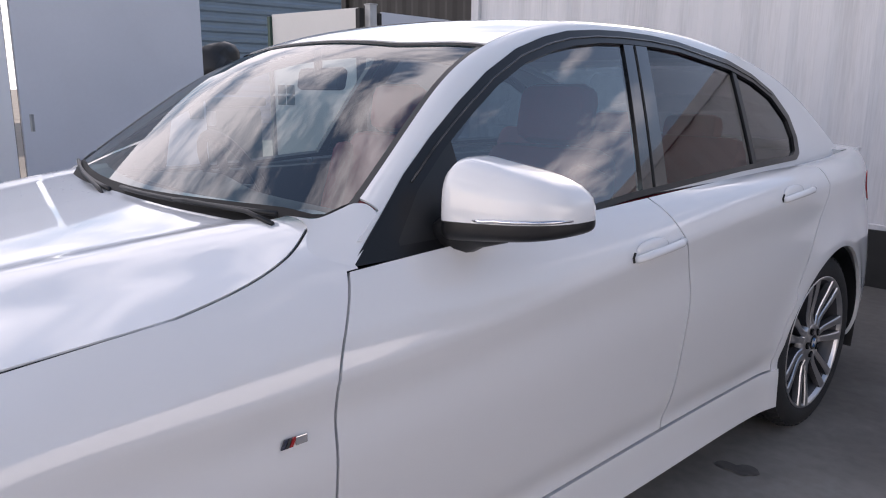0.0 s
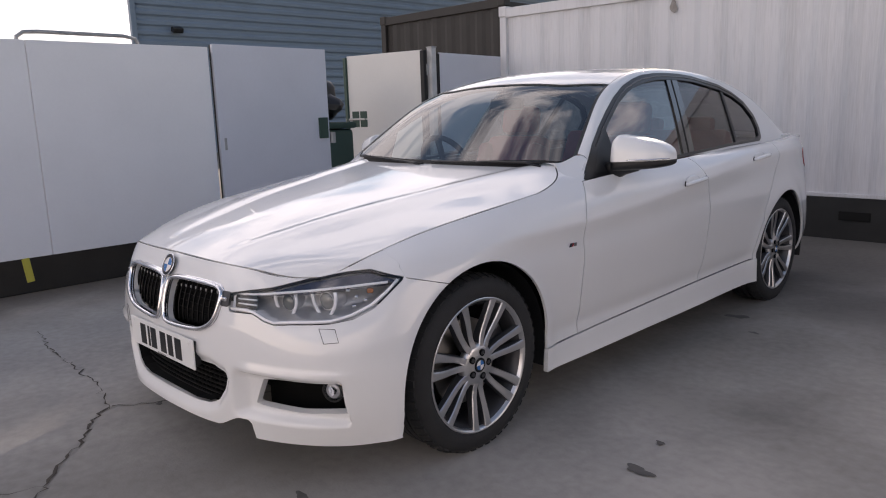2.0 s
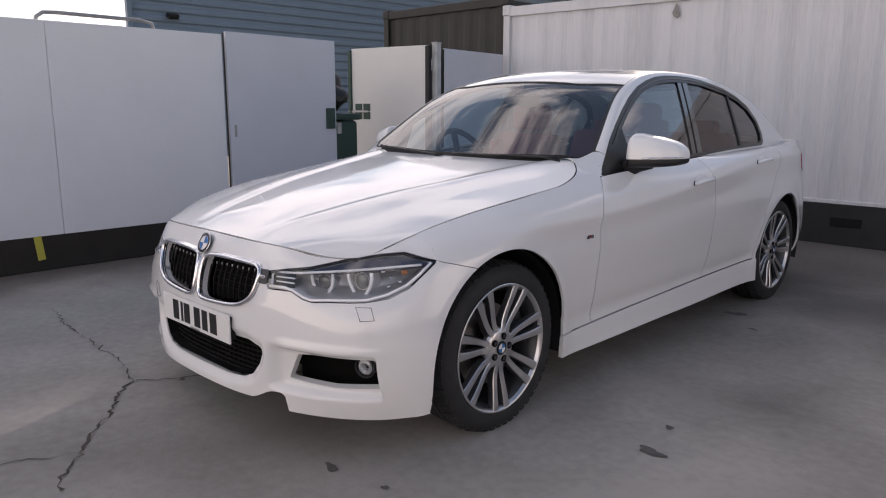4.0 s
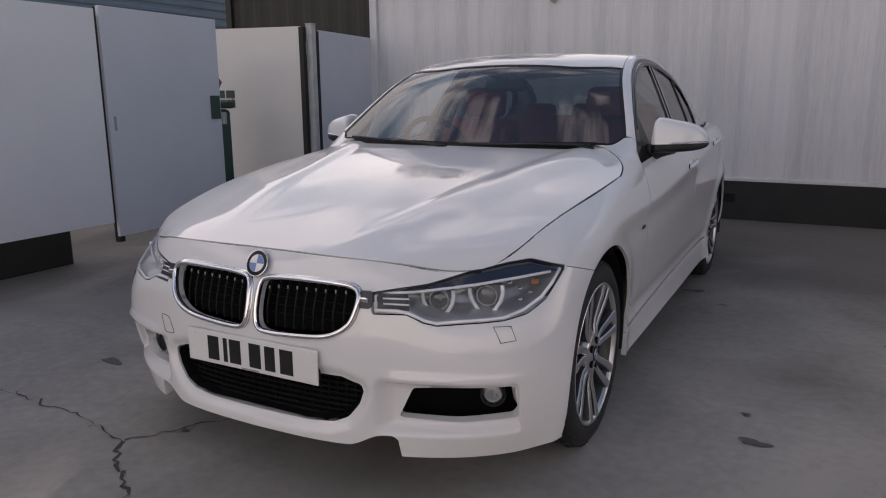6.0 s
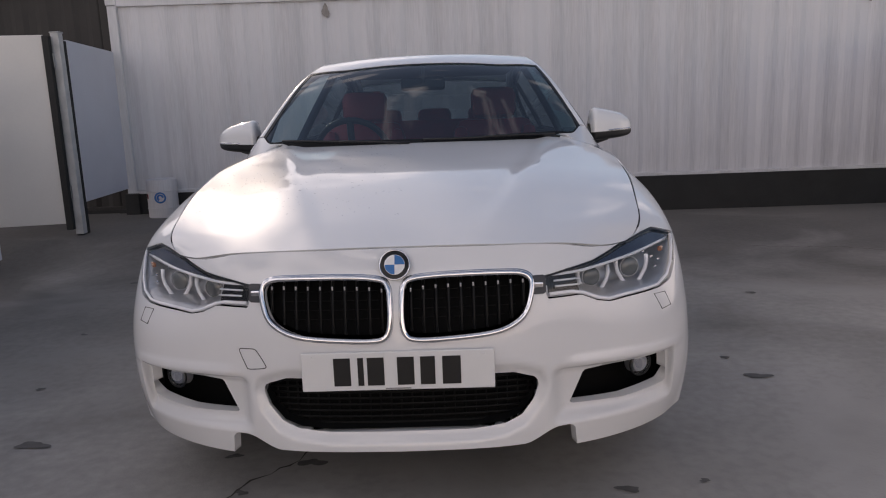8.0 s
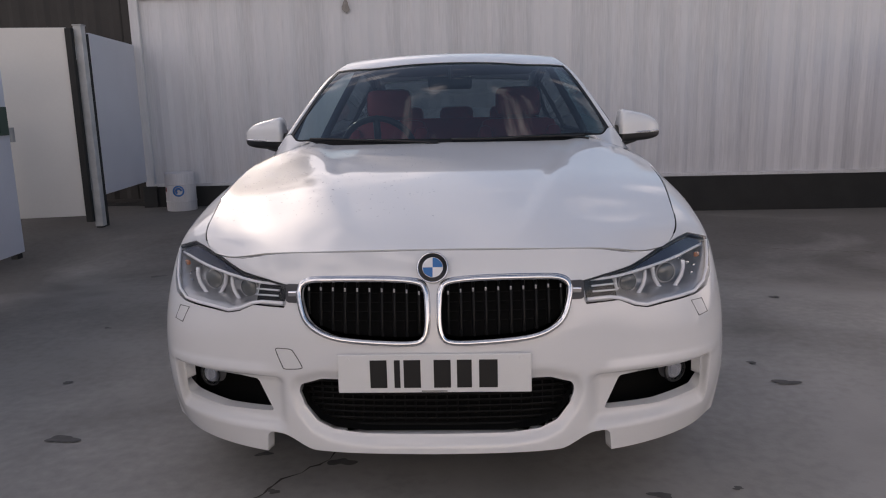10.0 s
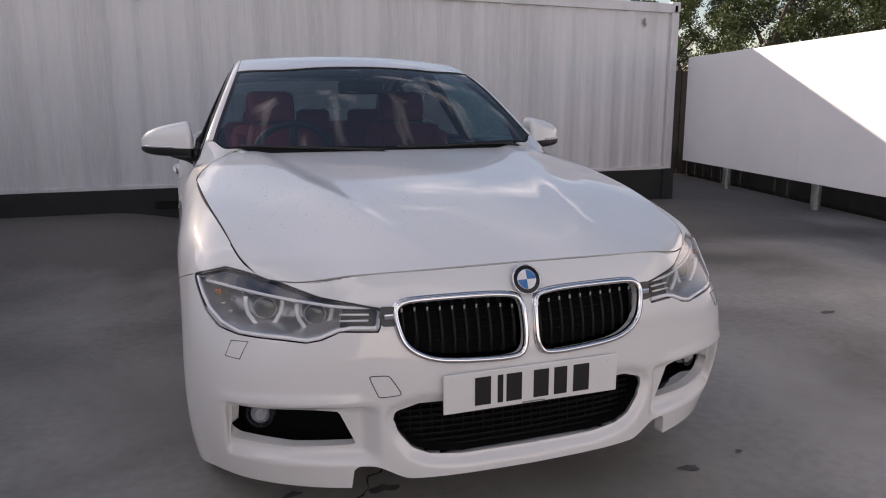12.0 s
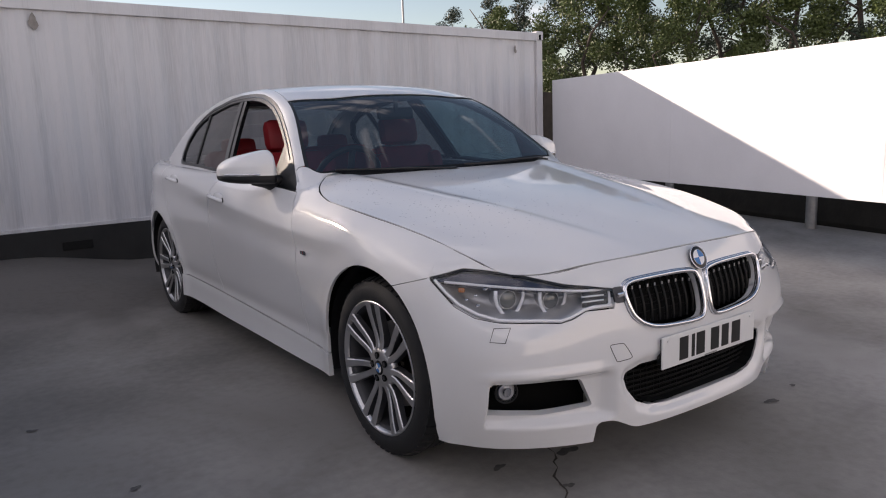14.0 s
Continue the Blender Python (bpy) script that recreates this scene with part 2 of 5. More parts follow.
def wave_panel(name, a, b, z0, z1, wave, depth, thick, horizontal=False):
    """A sheet of trapezoid corrugation between two ground points, with thickness."""
    a, b = Vector((*a, 0)), Vector((*b, 0))
    along = (b - a).normalized()
    out = Vector((along.y, -along.x, 0))
    length = (b - a).length if not horizontal else z1 - z0
    prof, s = [], 0.0
    while s < length:
        for f, d in ((0, 0), (0.3, 0), (0.5, 1), (0.8, 1)):
            if s + f * wave < length:
                prof.append((s + f * wave, d * depth))
        s += wave
    prof.append((length, 0))
    verts, faces, n = [], [], len(prof)
    for back in (0, 1):
        for s, d in prof:
            for e in (0, 1):
                o = out * (d - back * thick)
                verts.append(a + o + (along * s + Vector((0, 0, (z0, z1)[e])) if not horizontal else (b - a) * e + Vector((0, 0, z0 + s))))
    for i in range(n - 1):
        f = (2 * i, 2 * i + 2, 2 * i + 3, 2 * i + 1)
        faces.append(f if not horizontal else f[::-1])
        g = tuple(v + 2 * n for v in f)
        faces.append(g[::-1] if not horizontal else g)
    for i in range(n - 1):
        for e in (0, 1):
            q = (2 * i + e, 2 * i + 2 + e, 2 * n + 2 * i + 2 + e, 2 * n + 2 * i + e)
            faces.append(q)
    return mesh_of(name, verts, faces, flat=True)


# ---- ground ----
def step(lo, hi, x):
    t = min(max((x - lo) / (hi - lo), 0), 1)
    return t * t * (3 - 2 * t)


def ground_z(x, y):
    """The level yard, slightly uneven, rising towards the corner by the gates."""
    near = abs(x) < 14 and -12 < y < 14
    rise = .155 * step(-.4, -1.6, x) * step(2.3, 4.1, y) if x < -.4 else 0.0
    return rise + (.004 * noise.noise((x * .6, y * .6, 3)) if near else 0.0)


def ground_sheet():
    xs = np.r_[-400, -120, -40, np.linspace(-14, 14, 141), 40, 120, 400]
    ys = np.r_[-400, -120, -40, np.linspace(-12, 14, 105), 40, 120, 400]
    verts = [(x, y, ground_z(x, y)) for x in xs for y in ys]
    ny = len(ys)
    faces = [(i * ny + j, (i + 1) * ny + j, (i + 1) * ny + j + 1, i * ny + j + 1) for i in range(len(xs) - 1) for j in range(ny - 1)]
    return mesh_of("ground", verts, faces)


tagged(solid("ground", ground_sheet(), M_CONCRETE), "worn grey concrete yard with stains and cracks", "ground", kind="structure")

# ---- white container behind the car ----
CY = 5.237  # its long side


def container(name, x0, x1, y0, deep, top, paint, rail_m, z0, label):
    c = empty(name, label, "shipping container", pose((x0 + x1) / 2, y0, 0))
    at = lambda ob: setattr(ob, "matrix_parent_inverse", c.matrix_world.inverted())
    obs = [solid("side_panel", wave_panel("side_panel", (x0 + .10, y0 + .045), (x1 - .10, y0 + .045), z0 + .02, top - .10, .278, .017, .004), paint, c)]
    obs.append(part("top_rail", box_bm((x1 - x0, .08, .11), ((x0 + x1) / 2, y0 + .04, top - .055), .006), paint, c))
    obs.append(part("bottom_rail", box_bm((x1 - x0, .09, z0 + .07), ((x0 + x1) / 2, y0 + .05, z0 / 2 - .04), .006), rail_m, c))
    obs.append(part("bottom_lip", box_bm((x1 - x0 - .02, .07, .035), ((x0 + x1) / 2, y0 + .042, z0 + .012), .005), paint, c))
    for x in (x0 + .05, x1 - .05):
        for y in (y0 + .05, y0 + deep - .05):
            obs.append(part("corner_post", box_bm((.1, .1, top - z0), (x, y, (top + z0) / 2), .008), paint, c))
            obs.append(part("corner_casting", box_bm((.12, .12, .12), (x, y, top - .04), .012), paint, c))
            obs.append(part("corner_foot", box_bm((.16, .16, z0), (x, y, z0 / 2 + .002), .01), rail_m, c))
    obs.append(part("roof", box_bm((x1 - x0 - .1, deep - .1, .03), ((x0 + x1) / 2, y0 + deep / 2, top - .05)), paint, c))
    obs.append(part("back_panel", box_bm((x1 - x0 - .1, .04, top - .2), ((x0 + x1) / 2, y0 + deep - .05, top / 2 + .05)), paint, c))
    for x in (x0 + .05, x1 - .05):
        obs.append(part("end_panel", box_bm((.04, deep - .2, top - .2), (x, y0 + deep / 2, top / 2 + .05)), paint, c))
    for o in obs:
        at(o)
    return c


white = container("white_container", -3.52, 4.92, CY, 2.44, 2.425, M_CONT, M_RAIL, .385, "weathered white corrugated shipping container on a black base")
def mark(x, z, w, h, seed, mat=M_RUST, name="rust_mark"):
    """A thin ragged stain on the container's long side."""
    rnd = random.Random(seed)
    n, ph = 18, [rnd.uniform(0, 6.3) for _ in range(2)]
    ring = [((1 + .3 * math.sin(2 * a + ph[0]) + .25 * math.sin(5 * a + ph[1])) * w * math.cos(a), (1 + .2 * math.sin(3 * a + ph[1])) * h * math.sin(a)) for a in [k * math.tau / n for k in range(n)]]
    ob = solid(name, mesh_of(name, [(x + u, CY + .0135, z + v) for u, v in ring] + [(x + u, CY + .017, z + v) for u, v in ring],
                             [tuple(range(n))] + [(k, (k + 1) % n, n + (k + 1) % n, n + k) for k in range(n)], flat=True), mat, white)
    ob.matrix_parent_inverse = white.matrix_world.inverted()


for k, (x, z, w, h) in enumerate(((-1.20, 2.21, .03, .07), (4.44, 2.183, .02, .05))):
    mark(x, z, w, h, 60 + k)
for x in (-1.06, .61):
    pocket = part("fork_pocket", box_bm((.26, .012, .08), (x, CY + .001, .215), .003), M_GRILLE, white)
    pocket.matrix_parent_inverse = white.matrix_world.inverted()
slot = part("lifting_slot", box_bm((.035, .008, .07), (4.865, CY - .012, 2.365), .003), M_DARK, white)
slot.matrix_parent_inverse = white.matrix_world.inverted()
# the old container is racked: its top falls slightly towards the far end
for child in white.children:
    for v in child.data.vertices:
        v.co.z += (.012 - .0125 * v.co.x) * max(0, v.co.z - .40) / 2.02
container("brown_container", -5.97, -3.57, CY + .15, 6.06, 2.64, M_BROWN, M_RAIL, .20, "dark brown corrugated shipping container behind the gates")


# ---- boards: left fence, gates, right hoarding ----
def board(name, a, b, z0, z1, thick, mat, parent):
    """An upright board between two plan points, its front face on that line."""
    a, b = Vector((*a, 0)), Vector((*b, 0))
    d = (b - a).normalized()
    out = Vector((d.y, -d.x, 0))
    mid = (a + b) / 2 - out * thick / 2 + Vector((0, 0, (z0 + z1) / 2))
    turn = Matrix.Rotation(math.atan2(d.y, d.x), 4, "Z")
    return part(name, box_bm(((b - a).length, thick, z1 - z0), mid, .004, turn), mat, parent)


FX = -2.98
fence = empty("board_fence", "white painted board fence on a black plinth", "fence")
for y0, y1 in ((-7.2, -5.02), (-5.01, -2.65), (-2.64, -.30), (-.293, 1.03)):
    board("fence_board", (FX, y0), (FX, y1), .345, 1.828, .03, M_HOARD, fence)
for y in (-6.9, -4.9, -2.6, -.25, 1.0):
    part("fence_post", box_bm((.08, .08, 1.46), (FX - .075, y, 1.08), .005), M_RAIL if y > .5 else M_GALV, fence)
part("plinth", box_bm((.12, 8.2, .40), (FX - .53, -3.1, .20), .01), M_RAIL, fence)
solid("top_pipe", tube_mesh("top_pipe", [(FX - .03, -.345, 1.78), (FX - .03, -.335, 1.85), (FX - .03, -.29, 1.882), (FX - .03, -.2, 1.888), (FX - .03, .38, 1.885), (FX - .03, .47, 1.868), (FX - .03, .50, 1.78)], .014, 10), M_GALV, fence)

# gate leaf standing open beside the fence
leaf = empty("gate_leaf", "pale blue-grey board gate leaf in a galvanised frame", "gate", group="yard gates")
LA, LB = (-2.99, 1.075), (-3.06, 2.235)
board("gate_board", LA, LB, .235, 1.855, .03, M_BOARD, leaf)
for (x, y), w in ((LA, .05), (LB, .06)):
    part("gate_upright", box_bm((.05, w, 1.66), (x - .045, y + (.03 if y < 1.5 else -.03), 1.02), .004), M_RAIL, leaf)
    part("hinge", cyl_bm(.03, .10, (x - .03, y + .05, 1.05), seg=12), M_GALV, leaf)
part("hand_hole", box_bm((.035, .10, .19), (LB[0] + .004, LB[1] - .075, 1.145), .003, Matrix.Rotation(radians(4), 4, "Z")), M_GREEN, leaf)

gate = empty("yard_gate", "warm white board gate with a latch opening", "gate", group="yard gates")
GA, GB = (-4.52, 3.60), (-3.45, 3.82)
board("gate_board", GA, GB, .265, 1.938, .03, M_GATE, gate)
part("gate_upright", box_bm((.05, .05, 1.72), (GA[0] - .02, GA[1], 1.06), .004), M_GREEN, gate)
part("gate_upright", box_bm((.06, .05, 1.72), (GB[0] + .03, GB[1], 1.07), .004), M_RAIL, gate)
for dx, dz in ((.09, 1.28), (.21, 1.28), (.09, 1.18), (.21, 1.18)):
    part("latch_opening", box_bm((.105, .006, .085), (GA[0] + .01 + dx, GA[1] - .002 + .206 * (dx + .01), dz - .03), .002, Matrix.Rotation(math.atan2(.22, 1.07), 4, "Z")), M_GREEN, gate)
part("latch_bar", box_bm((.30, .02, .025), (GA[0] + .10, GA[1] + .012, 1.20), .004, Matrix.Rotation(math.atan2(.22, 1.07), 4, "Z")), M_GALV, gate)

post = empty("gate_post", "square galvanised gate post standing on the concrete", "post")
part("shaft", box_bm((.075, .075, 1.80), (-3.37, 3.90, 1.06), .006), M_POST, post)
part("foot", box_bm((.06, .06, .13), (-3.37, 3.90, .13), .004), M_RAIL, post)
part("cap", box_bm((.085, .085, .012), (-3.37, 3.90, 1.962), .003), M_GALV, post)
for z in (.55, 1.72):
    part("hinge", cyl_bm(.025, .12, (-3.41, 3.85, z), seg=12), M_GALV, post)
side = empty("side_gate", "pale blue-grey board gate leaf against the container", "gate", group="yard gates")
board("gate_board", (-3.33, 3.99), (-3.49, 5.21), .445, 1.905, .03, M_BOARD, side)
side.children[0].matrix_parent_inverse = Matrix()
part("gate_upright", box_bm((.045, .045, 1.75), (-3.36, 3.975, 1.02), .004), M_RAIL, side)

bottle = empty("gas_drum", "white metal drum with a round blue mark", "drum")
gx, gy, gz_ = -3.03, 4.99, ground_z(-3.03, 4.95) - .02
part("shell", cyl_bm(.155, .42, (gx, gy, gz_ + .215), seg=32, bevel=.02), M_CONT, bottle, smooth_=True)
for z in (.12, .30):
    solid("rib", tube_mesh("rib", [(gx + .156 * math.cos(a), gy + .156 * math.sin(a), gz_ + z) for a in np.linspace(0, math.tau, 32, endpoint=False)], .006, 6, True), M_CONT, bottle)
mk = Matrix.Translation((gx + .035, gy - .1525, gz_ + .235)) @ Matrix.Rotation(radians(13), 4, "Z") @ Matrix.Rotation(radians(90), 4, "X")
for r, t in ((.050, .009), (.026, .010)):
    solid("blue_mark", tube_mesh("blue_mark", [mk @ Vector((r * math.cos(a), r * math.sin(a), .002)) for a in np.linspace(0, math.tau * (.999 if r > .04 else .7), 28, endpoint=False)], t, 6, r > .04, ), M_BLUE, bottle)
part("red_mark", box_bm((.02, .004, .05), (gx - .115, gy - .108, gz_ + .25), .001, Matrix.Rotation(radians(-46), 4, "Z")), M_REDLENS, bottle)

strap = part("yellow_strap", box_bm((.012, .05, .17), (FX + .005, -.47, .262), .004, Matrix.Rotation(radians(6), 4, "X")), M_YELLOW)
tagged(strap, "short yellow strap hanging below the white board fence", "strap")

bin_ = empty("wheeled_bin", "dark green wheeled bin with a black sack on its lid", "bin")
bx, by = -3.95, 2.75
part("bin_body", box_bm((.50, .54, 1.02), (bx, by, .60), .04), M_GREEN, bin_, smooth_=True)
part("bin_lid", box_bm((.54, .60, .07), (bx, by, 1.15), .02), M_GREEN, bin_, smooth_=True)
for dy in (-.2, .2):
    part("bin_wheel", cyl_bm(.10, .05, (bx - .2, by + dy, .10), "y", 20), M_TYRE, bin_)
bm = bmesh.new()
bmesh.ops.create_icosphere(bm, subdivisions=3, radius=1, matrix=Matrix.Translation((bx + .02, by, 1.42)) @ Matrix.Diagonal((.30, .24, .20, 1)))
for v in bm.verts:
    v.co += (v.co - Vector((bx, by, 1.42))) * .6 * noise.noise(v.co * 5)
    v.co.z = max(v.co.z, 1.185)
part("black_sack", bm, M_BLACK, bin_, smooth_=True)

hoarding = empty("board_hoarding", "long white painted board hoarding on short grey posts", "hoarding")
HA, HB = (5.06, 5.20), (2.04, -6.90)
hx = lambda y: HB[0] + (HA[0] - HB[0]) * (y - HB[1]) / (HA[1] - HB[1])
ys = [5.20, 2.76, .32, -2.12, -4.56, -6.90]
for y1, y0 in zip(ys[:-1], ys[1:]):
    board("hoarding_board", (hx(y1), y1), (hx(y0), y0), .49, 1.745, .03, M_HOARD, hoarding)
for y in (5.9, 3.82, 1.63, -.55, -2.7, -4.9, -6.8):
    part("hoarding_post", cyl_bm(.055, 1.5, (hx(y) + 1.13, y, .74), seg=16), M_GALV, hoarding)
part("back_rail", box_bm((.05, 12.0, .06), ((HA[0] + HB[0]) / 2 + .06, -1.0, .56), 0, Matrix.Rotation(-math.atan2(HA[0] - HB[0], HA[1] - HB[1]), 4, "Z")), M_GALV, hoarding)
# dark block put in for the shade below and behind the boards
bank = part("earth_bank", box_bm((1.6, 15.2, .5), ((HA[0] + HB[0]) / 2 + 2.15 + .29, .15, .20), .1, Matrix.Rotation(-math.atan2(HA[0] - HB[0], HA[1] - HB[1]), 4, "Z")), M_VOID_SHADE)
tagged(bank, "dark block standing in for the shaded space behind the hoarding", "bank", kind="structure")

# plain unseen wall added across the yard's far end to bounce warm sunlight back
tagged(part("wall_south", box_bm((22.0, .2, 2.6), (1.0, -10.5, 1.2), .01), M_GATE), "plain warm white wall added out of view to bounce light", "wall", kind="structure")
# dark wooden fence behind the gap between container and hoarding
wood = empty("wooden_fence", "dark brown close-boarded wooden fence", "fence")
for i in range(46):
    x = 4.55 + i * .105
    part("fence_plank", box_bm((.10, .02, 1.72 + .012 * math.sin(i * 7.3)), (x, 7.9 + .012 * (i % 2), .86), .003), M_WOOD, wood)
for x in (5.2, 7.0, 8.8):
    part("fence_post", box_bm((.09, .09, 1.7), (x, 7.98, .95), .004), M_WOOD, wood)

# ---- far building, mast and trees ----
bld = empty("metal_building", "blue-grey building clad in horizontal ribbed steel sheet", "building")
BX, BY0, BY1, BH = -20.2, 7.65, 34.0, 6.6
solid("cladding", wave_panel("cladding", (BX, BY1), (BX, BY0), 0, BH, .30, .045, .01, True), M_CLAD, bld)
part("gable_wall", box_bm((9, .1, BH), (BX - .04 - 4.5 * math.cos(radians(36)), BY0 + .08 + 4.5 * math.sin(radians(36)), BH / 2), 0, Matrix.Rotation(radians(-36), 4, "Z")), M_CLAD, bld)
part("roof", box_bm((7.0, BY1 - BY0 - 5, .25), (BX - 3.4, (BY0 + 5.4 + BY1) / 2, BH + .1), .05), M_CLAD, bld)
part("corner_trim", box_bm((.16, .16, BH), (BX + .03, BY0 - .02, BH / 2), .01), M_CLAD, bld)
part("flood_lamp", box_bm((.22, .34, .16), (BX + .16, 8.95, 4.05), .03, Matrix.Rotation(radians(20), 4, "Y")), M_BLACK, bld)
part("lamp_bracket", box_bm((.10, .06, .06), (BX + .05, 8.95, 4.12), .005), M_BLACK, bld)


# ---- car: surfaces (metres; y = 0 at the front axle, the nose points to -y) ----
def spline(ts, ps):
    """Natural cubic spline through the points ps at the parameters ts."""
    ts, ps = np.asarray(ts, float), np.asarray(ps, float)
    n = len(ts)
    h = np.diff(ts)
    a, b = np.eye(n), np.zeros((n,) + ps.shape[1:])
    for i in range(1, n - 1):
        a[i, i - 1 : i + 2] = h[i - 1], 2 * (h[i - 1] + h[i]), h[i]
        b[i] = 6 * ((ps[i + 1] - ps[i]) / h[i] - (ps[i] - ps[i - 1]) / h[i - 1])
    m = np.linalg.solve(a, b.reshape(n, -1)).reshape(b.shape)

    def at(t):
        t = np.asarray(t, float)
        i = np.clip(np.searchsorted(ts, t) - 1, 0, n - 2)
        e = (Ellipsis,) + (None,) * (ps.ndim - 1)
        u, w, hh = (ts[i + 1] - t)[e], (t - ts[i])[e], h[i][e]
        return (m[i] * u**3 + m[i + 1] * w**3) / (6 * hh) + (ps[i] / hh - m[i] * hh / 6) * u + (ps[i + 1] / hh - m[i + 1] * hh / 6) * w

    return at


def smooth(lo, hi, x):
    t = np.clip((x - lo) / (hi - lo), 0, 1)
    return t * t * (3 - 2 * t)


BELT_S = np.arange(18.0)
# Design lines of the body side, from the nose round the flank to the tail: bottom, sill, middle, shoulder, top.
LINE_BOTTOM = [(0, -.815, .205), (.27, -.80, .20), (.46, -.745, .185), (.635, -.662, .180), (.775, -.555, .180), (.850, -.468, .186),
               (.878, -.38, .192), (.862, -.12, .2), (.868, .15, .2), (.875, .63, .195), (.875, 1.2, .195), (.875, 1.75, .195),
               (.88, 2.3, .2), (.88, 2.81, .2), (.80, 3.3, .27), (.70, 3.60, .29), (.50, 3.78, .29), (0, 3.82, .23)]
LINE_SILL = [(0, -.812, .36), (.27, -.80, .36), (.46, -.757, .355), (.64, -.695, .35), (.795, -.595, .345), (.876, -.48, .34),
             (.897, -.36, .34), (.885, -.12, .34), (.88, .15, .335), (.868, .63, .33), (.866, 1.2, .33), (.868, 1.75, .335),
             (.88, 2.3, .345), (.892, 2.81, .36), (.845, 3.3, .36), (.735, 3.60, .36), (.52, 3.79, .36), (0, 3.83, .36)]
LINE_MIDDLE = [(0, -.795, .56), (.27, -.785, .555), (.46, -.748, .55), (.64, -.685, .55), (.785, -.595, .55), (.872, -.470, .55),
               (.897, -.34, .55), (.893, -.12, .56), (.893, .15, .56), (.892, .63, .57), (.893, 1.2, .58), (.895, 1.75, .59),
               (.905, 2.3, .60), (.903, 2.81, .62), (.845, 3.3, .62), (.735, 3.60, .62), (.52, 3.79, .62), (0, 3.83, .62)]
LINE_SHOULDER = [(0, -.752, .71), (.27, -.742, .70), (.46, -.712, .69), (.62, -.632, .68), (.74, -.53, .69), (.82, -.435, .70),
                 (.866, -.33, .735), (.890, -.12, .765), (.898, .15, .785), (.900, .63, .790), (.903, 1.2, .828), (.905, 1.75, .882),
                 (.905, 2.3, .930), (.895, 2.81, .958), (.80, 3.3, .955), (.69, 3.58, .95), (.48, 3.76, .94), (0, 3.81, .93)]
LINE_TOP = [(0, -.717, .771), (.27, -.712, .7685), (.46, -.677, .7595), (.60, -.6055, .7366), (.69, -.525, .745), (.735, -.45, .775),
            (.758, -.34, .809), (.792, -.12, .856), (.824, .15, .895), (.838, .60, .943), (.824, 1.2, .970), (.81, 1.75, .988),
            (.79, 2.3, 1.0), (.757, 2.81, 1.005), (.71, 3.3, 1.02), (.62, 3.58, 1.02), (.43, 3.73, 1.01), (0, 3.78, 1.0)]
belt_lines = [spline(BELT_S, g) for g in (LINE_BOTTOM, LINE_SILL, LINE_MIDDLE, LINE_SHOULDER, LINE_TOP)]


def belt(s, v):
    """Left half of the body side: s runs round the car (0 nose, 17 tail), v from the bottom (0) to the top edge (1)."""
    s, v = np.broadcast_arrays(np.asarray(s, float), np.asarray(v, float))
    g = np.stack([f(s.ravel()) for f in belt_lines])
    p = spline([0, .25, .5, .75, 1], g)
    out = np.empty((s.size, 3))
    vv = v.ravel()
    for k in np.unique(vv):
        out[vv == k] = p(k)[vv == k]
    # the crease along the shoulder and the hollow beneath it
    k = smooth(7, 9, s.ravel()) * (1 - smooth(14, 15, s.ravel()))
    out[:, 0] += k * (.007 * np.exp(-np.abs(vv - .75) / .04) - .011 * np.exp(-((vv - .655) / .06) ** 2))
    # the hollow above the side skirt
    out[:, 0] -= smooth(8.2, 9, s.ravel()) * (1 - smooth(12, 12.8, s.ravel())) * .010 * np.exp(-((vv - .27) / .05) ** 2)
    # flared wheel arches
    for yc in (0.0, 2.805):
        r = np.hypot(out[:, 1] - yc, out[:, 2] - .33)
        out[:, 0] += .012 * np.exp(-((r - .39) / .06) ** 2) * (out[:, 0] > .8)
    x, z, nose = out[:, 0].copy(), out[:, 2].copy(), out[:, 1] < -.3
    # recess round the fog openings, with a ledge above and the blade standing proud below
    hollow = smooth(.415, .465, x) * (1 - smooth(.796, .812, x)) * smooth(.258, .276, z) * (1 - smooth(.402, .425, z))
    out[:, 1] += .042 * hollow * nose
    ledge = smooth(.44, .52, x) * (1 - smooth(.80, .86, x)) * np.exp(-(((z - .434) / .011) ** 2))
    out[:, 1] -= .012 * ledge * nose
    # lip rolled into the lower mouth
    lip = f_mouth(out) if len(out) > 300 else np.full(len(out), 1.0)
    out[:, 1] += .020 * (1 - smooth(0, .034, lip)) * nose
    out[:, 0] = np.where(np.isin(s.ravel(), (0., 17.)), 0, np.maximum(out[:, 0], 0))
    return out.reshape(s.shape + (3,))


hood_mid = spline([0, .2, .45, .75, 1], [(-.717, .771), (-.52, .826), (-.18, .898), (.28, .964), (.68, 1.015)])
hood_side = spline([0, .12, .3, .5, .7, .88, 1], [(.69, -.525, .745), (.735, -.45, .775), (.769, -.27, .826), (.806, 0, .876), (.832, .34, .918),
                                               (.838, .62, .9443), (.834, .83, .955)])


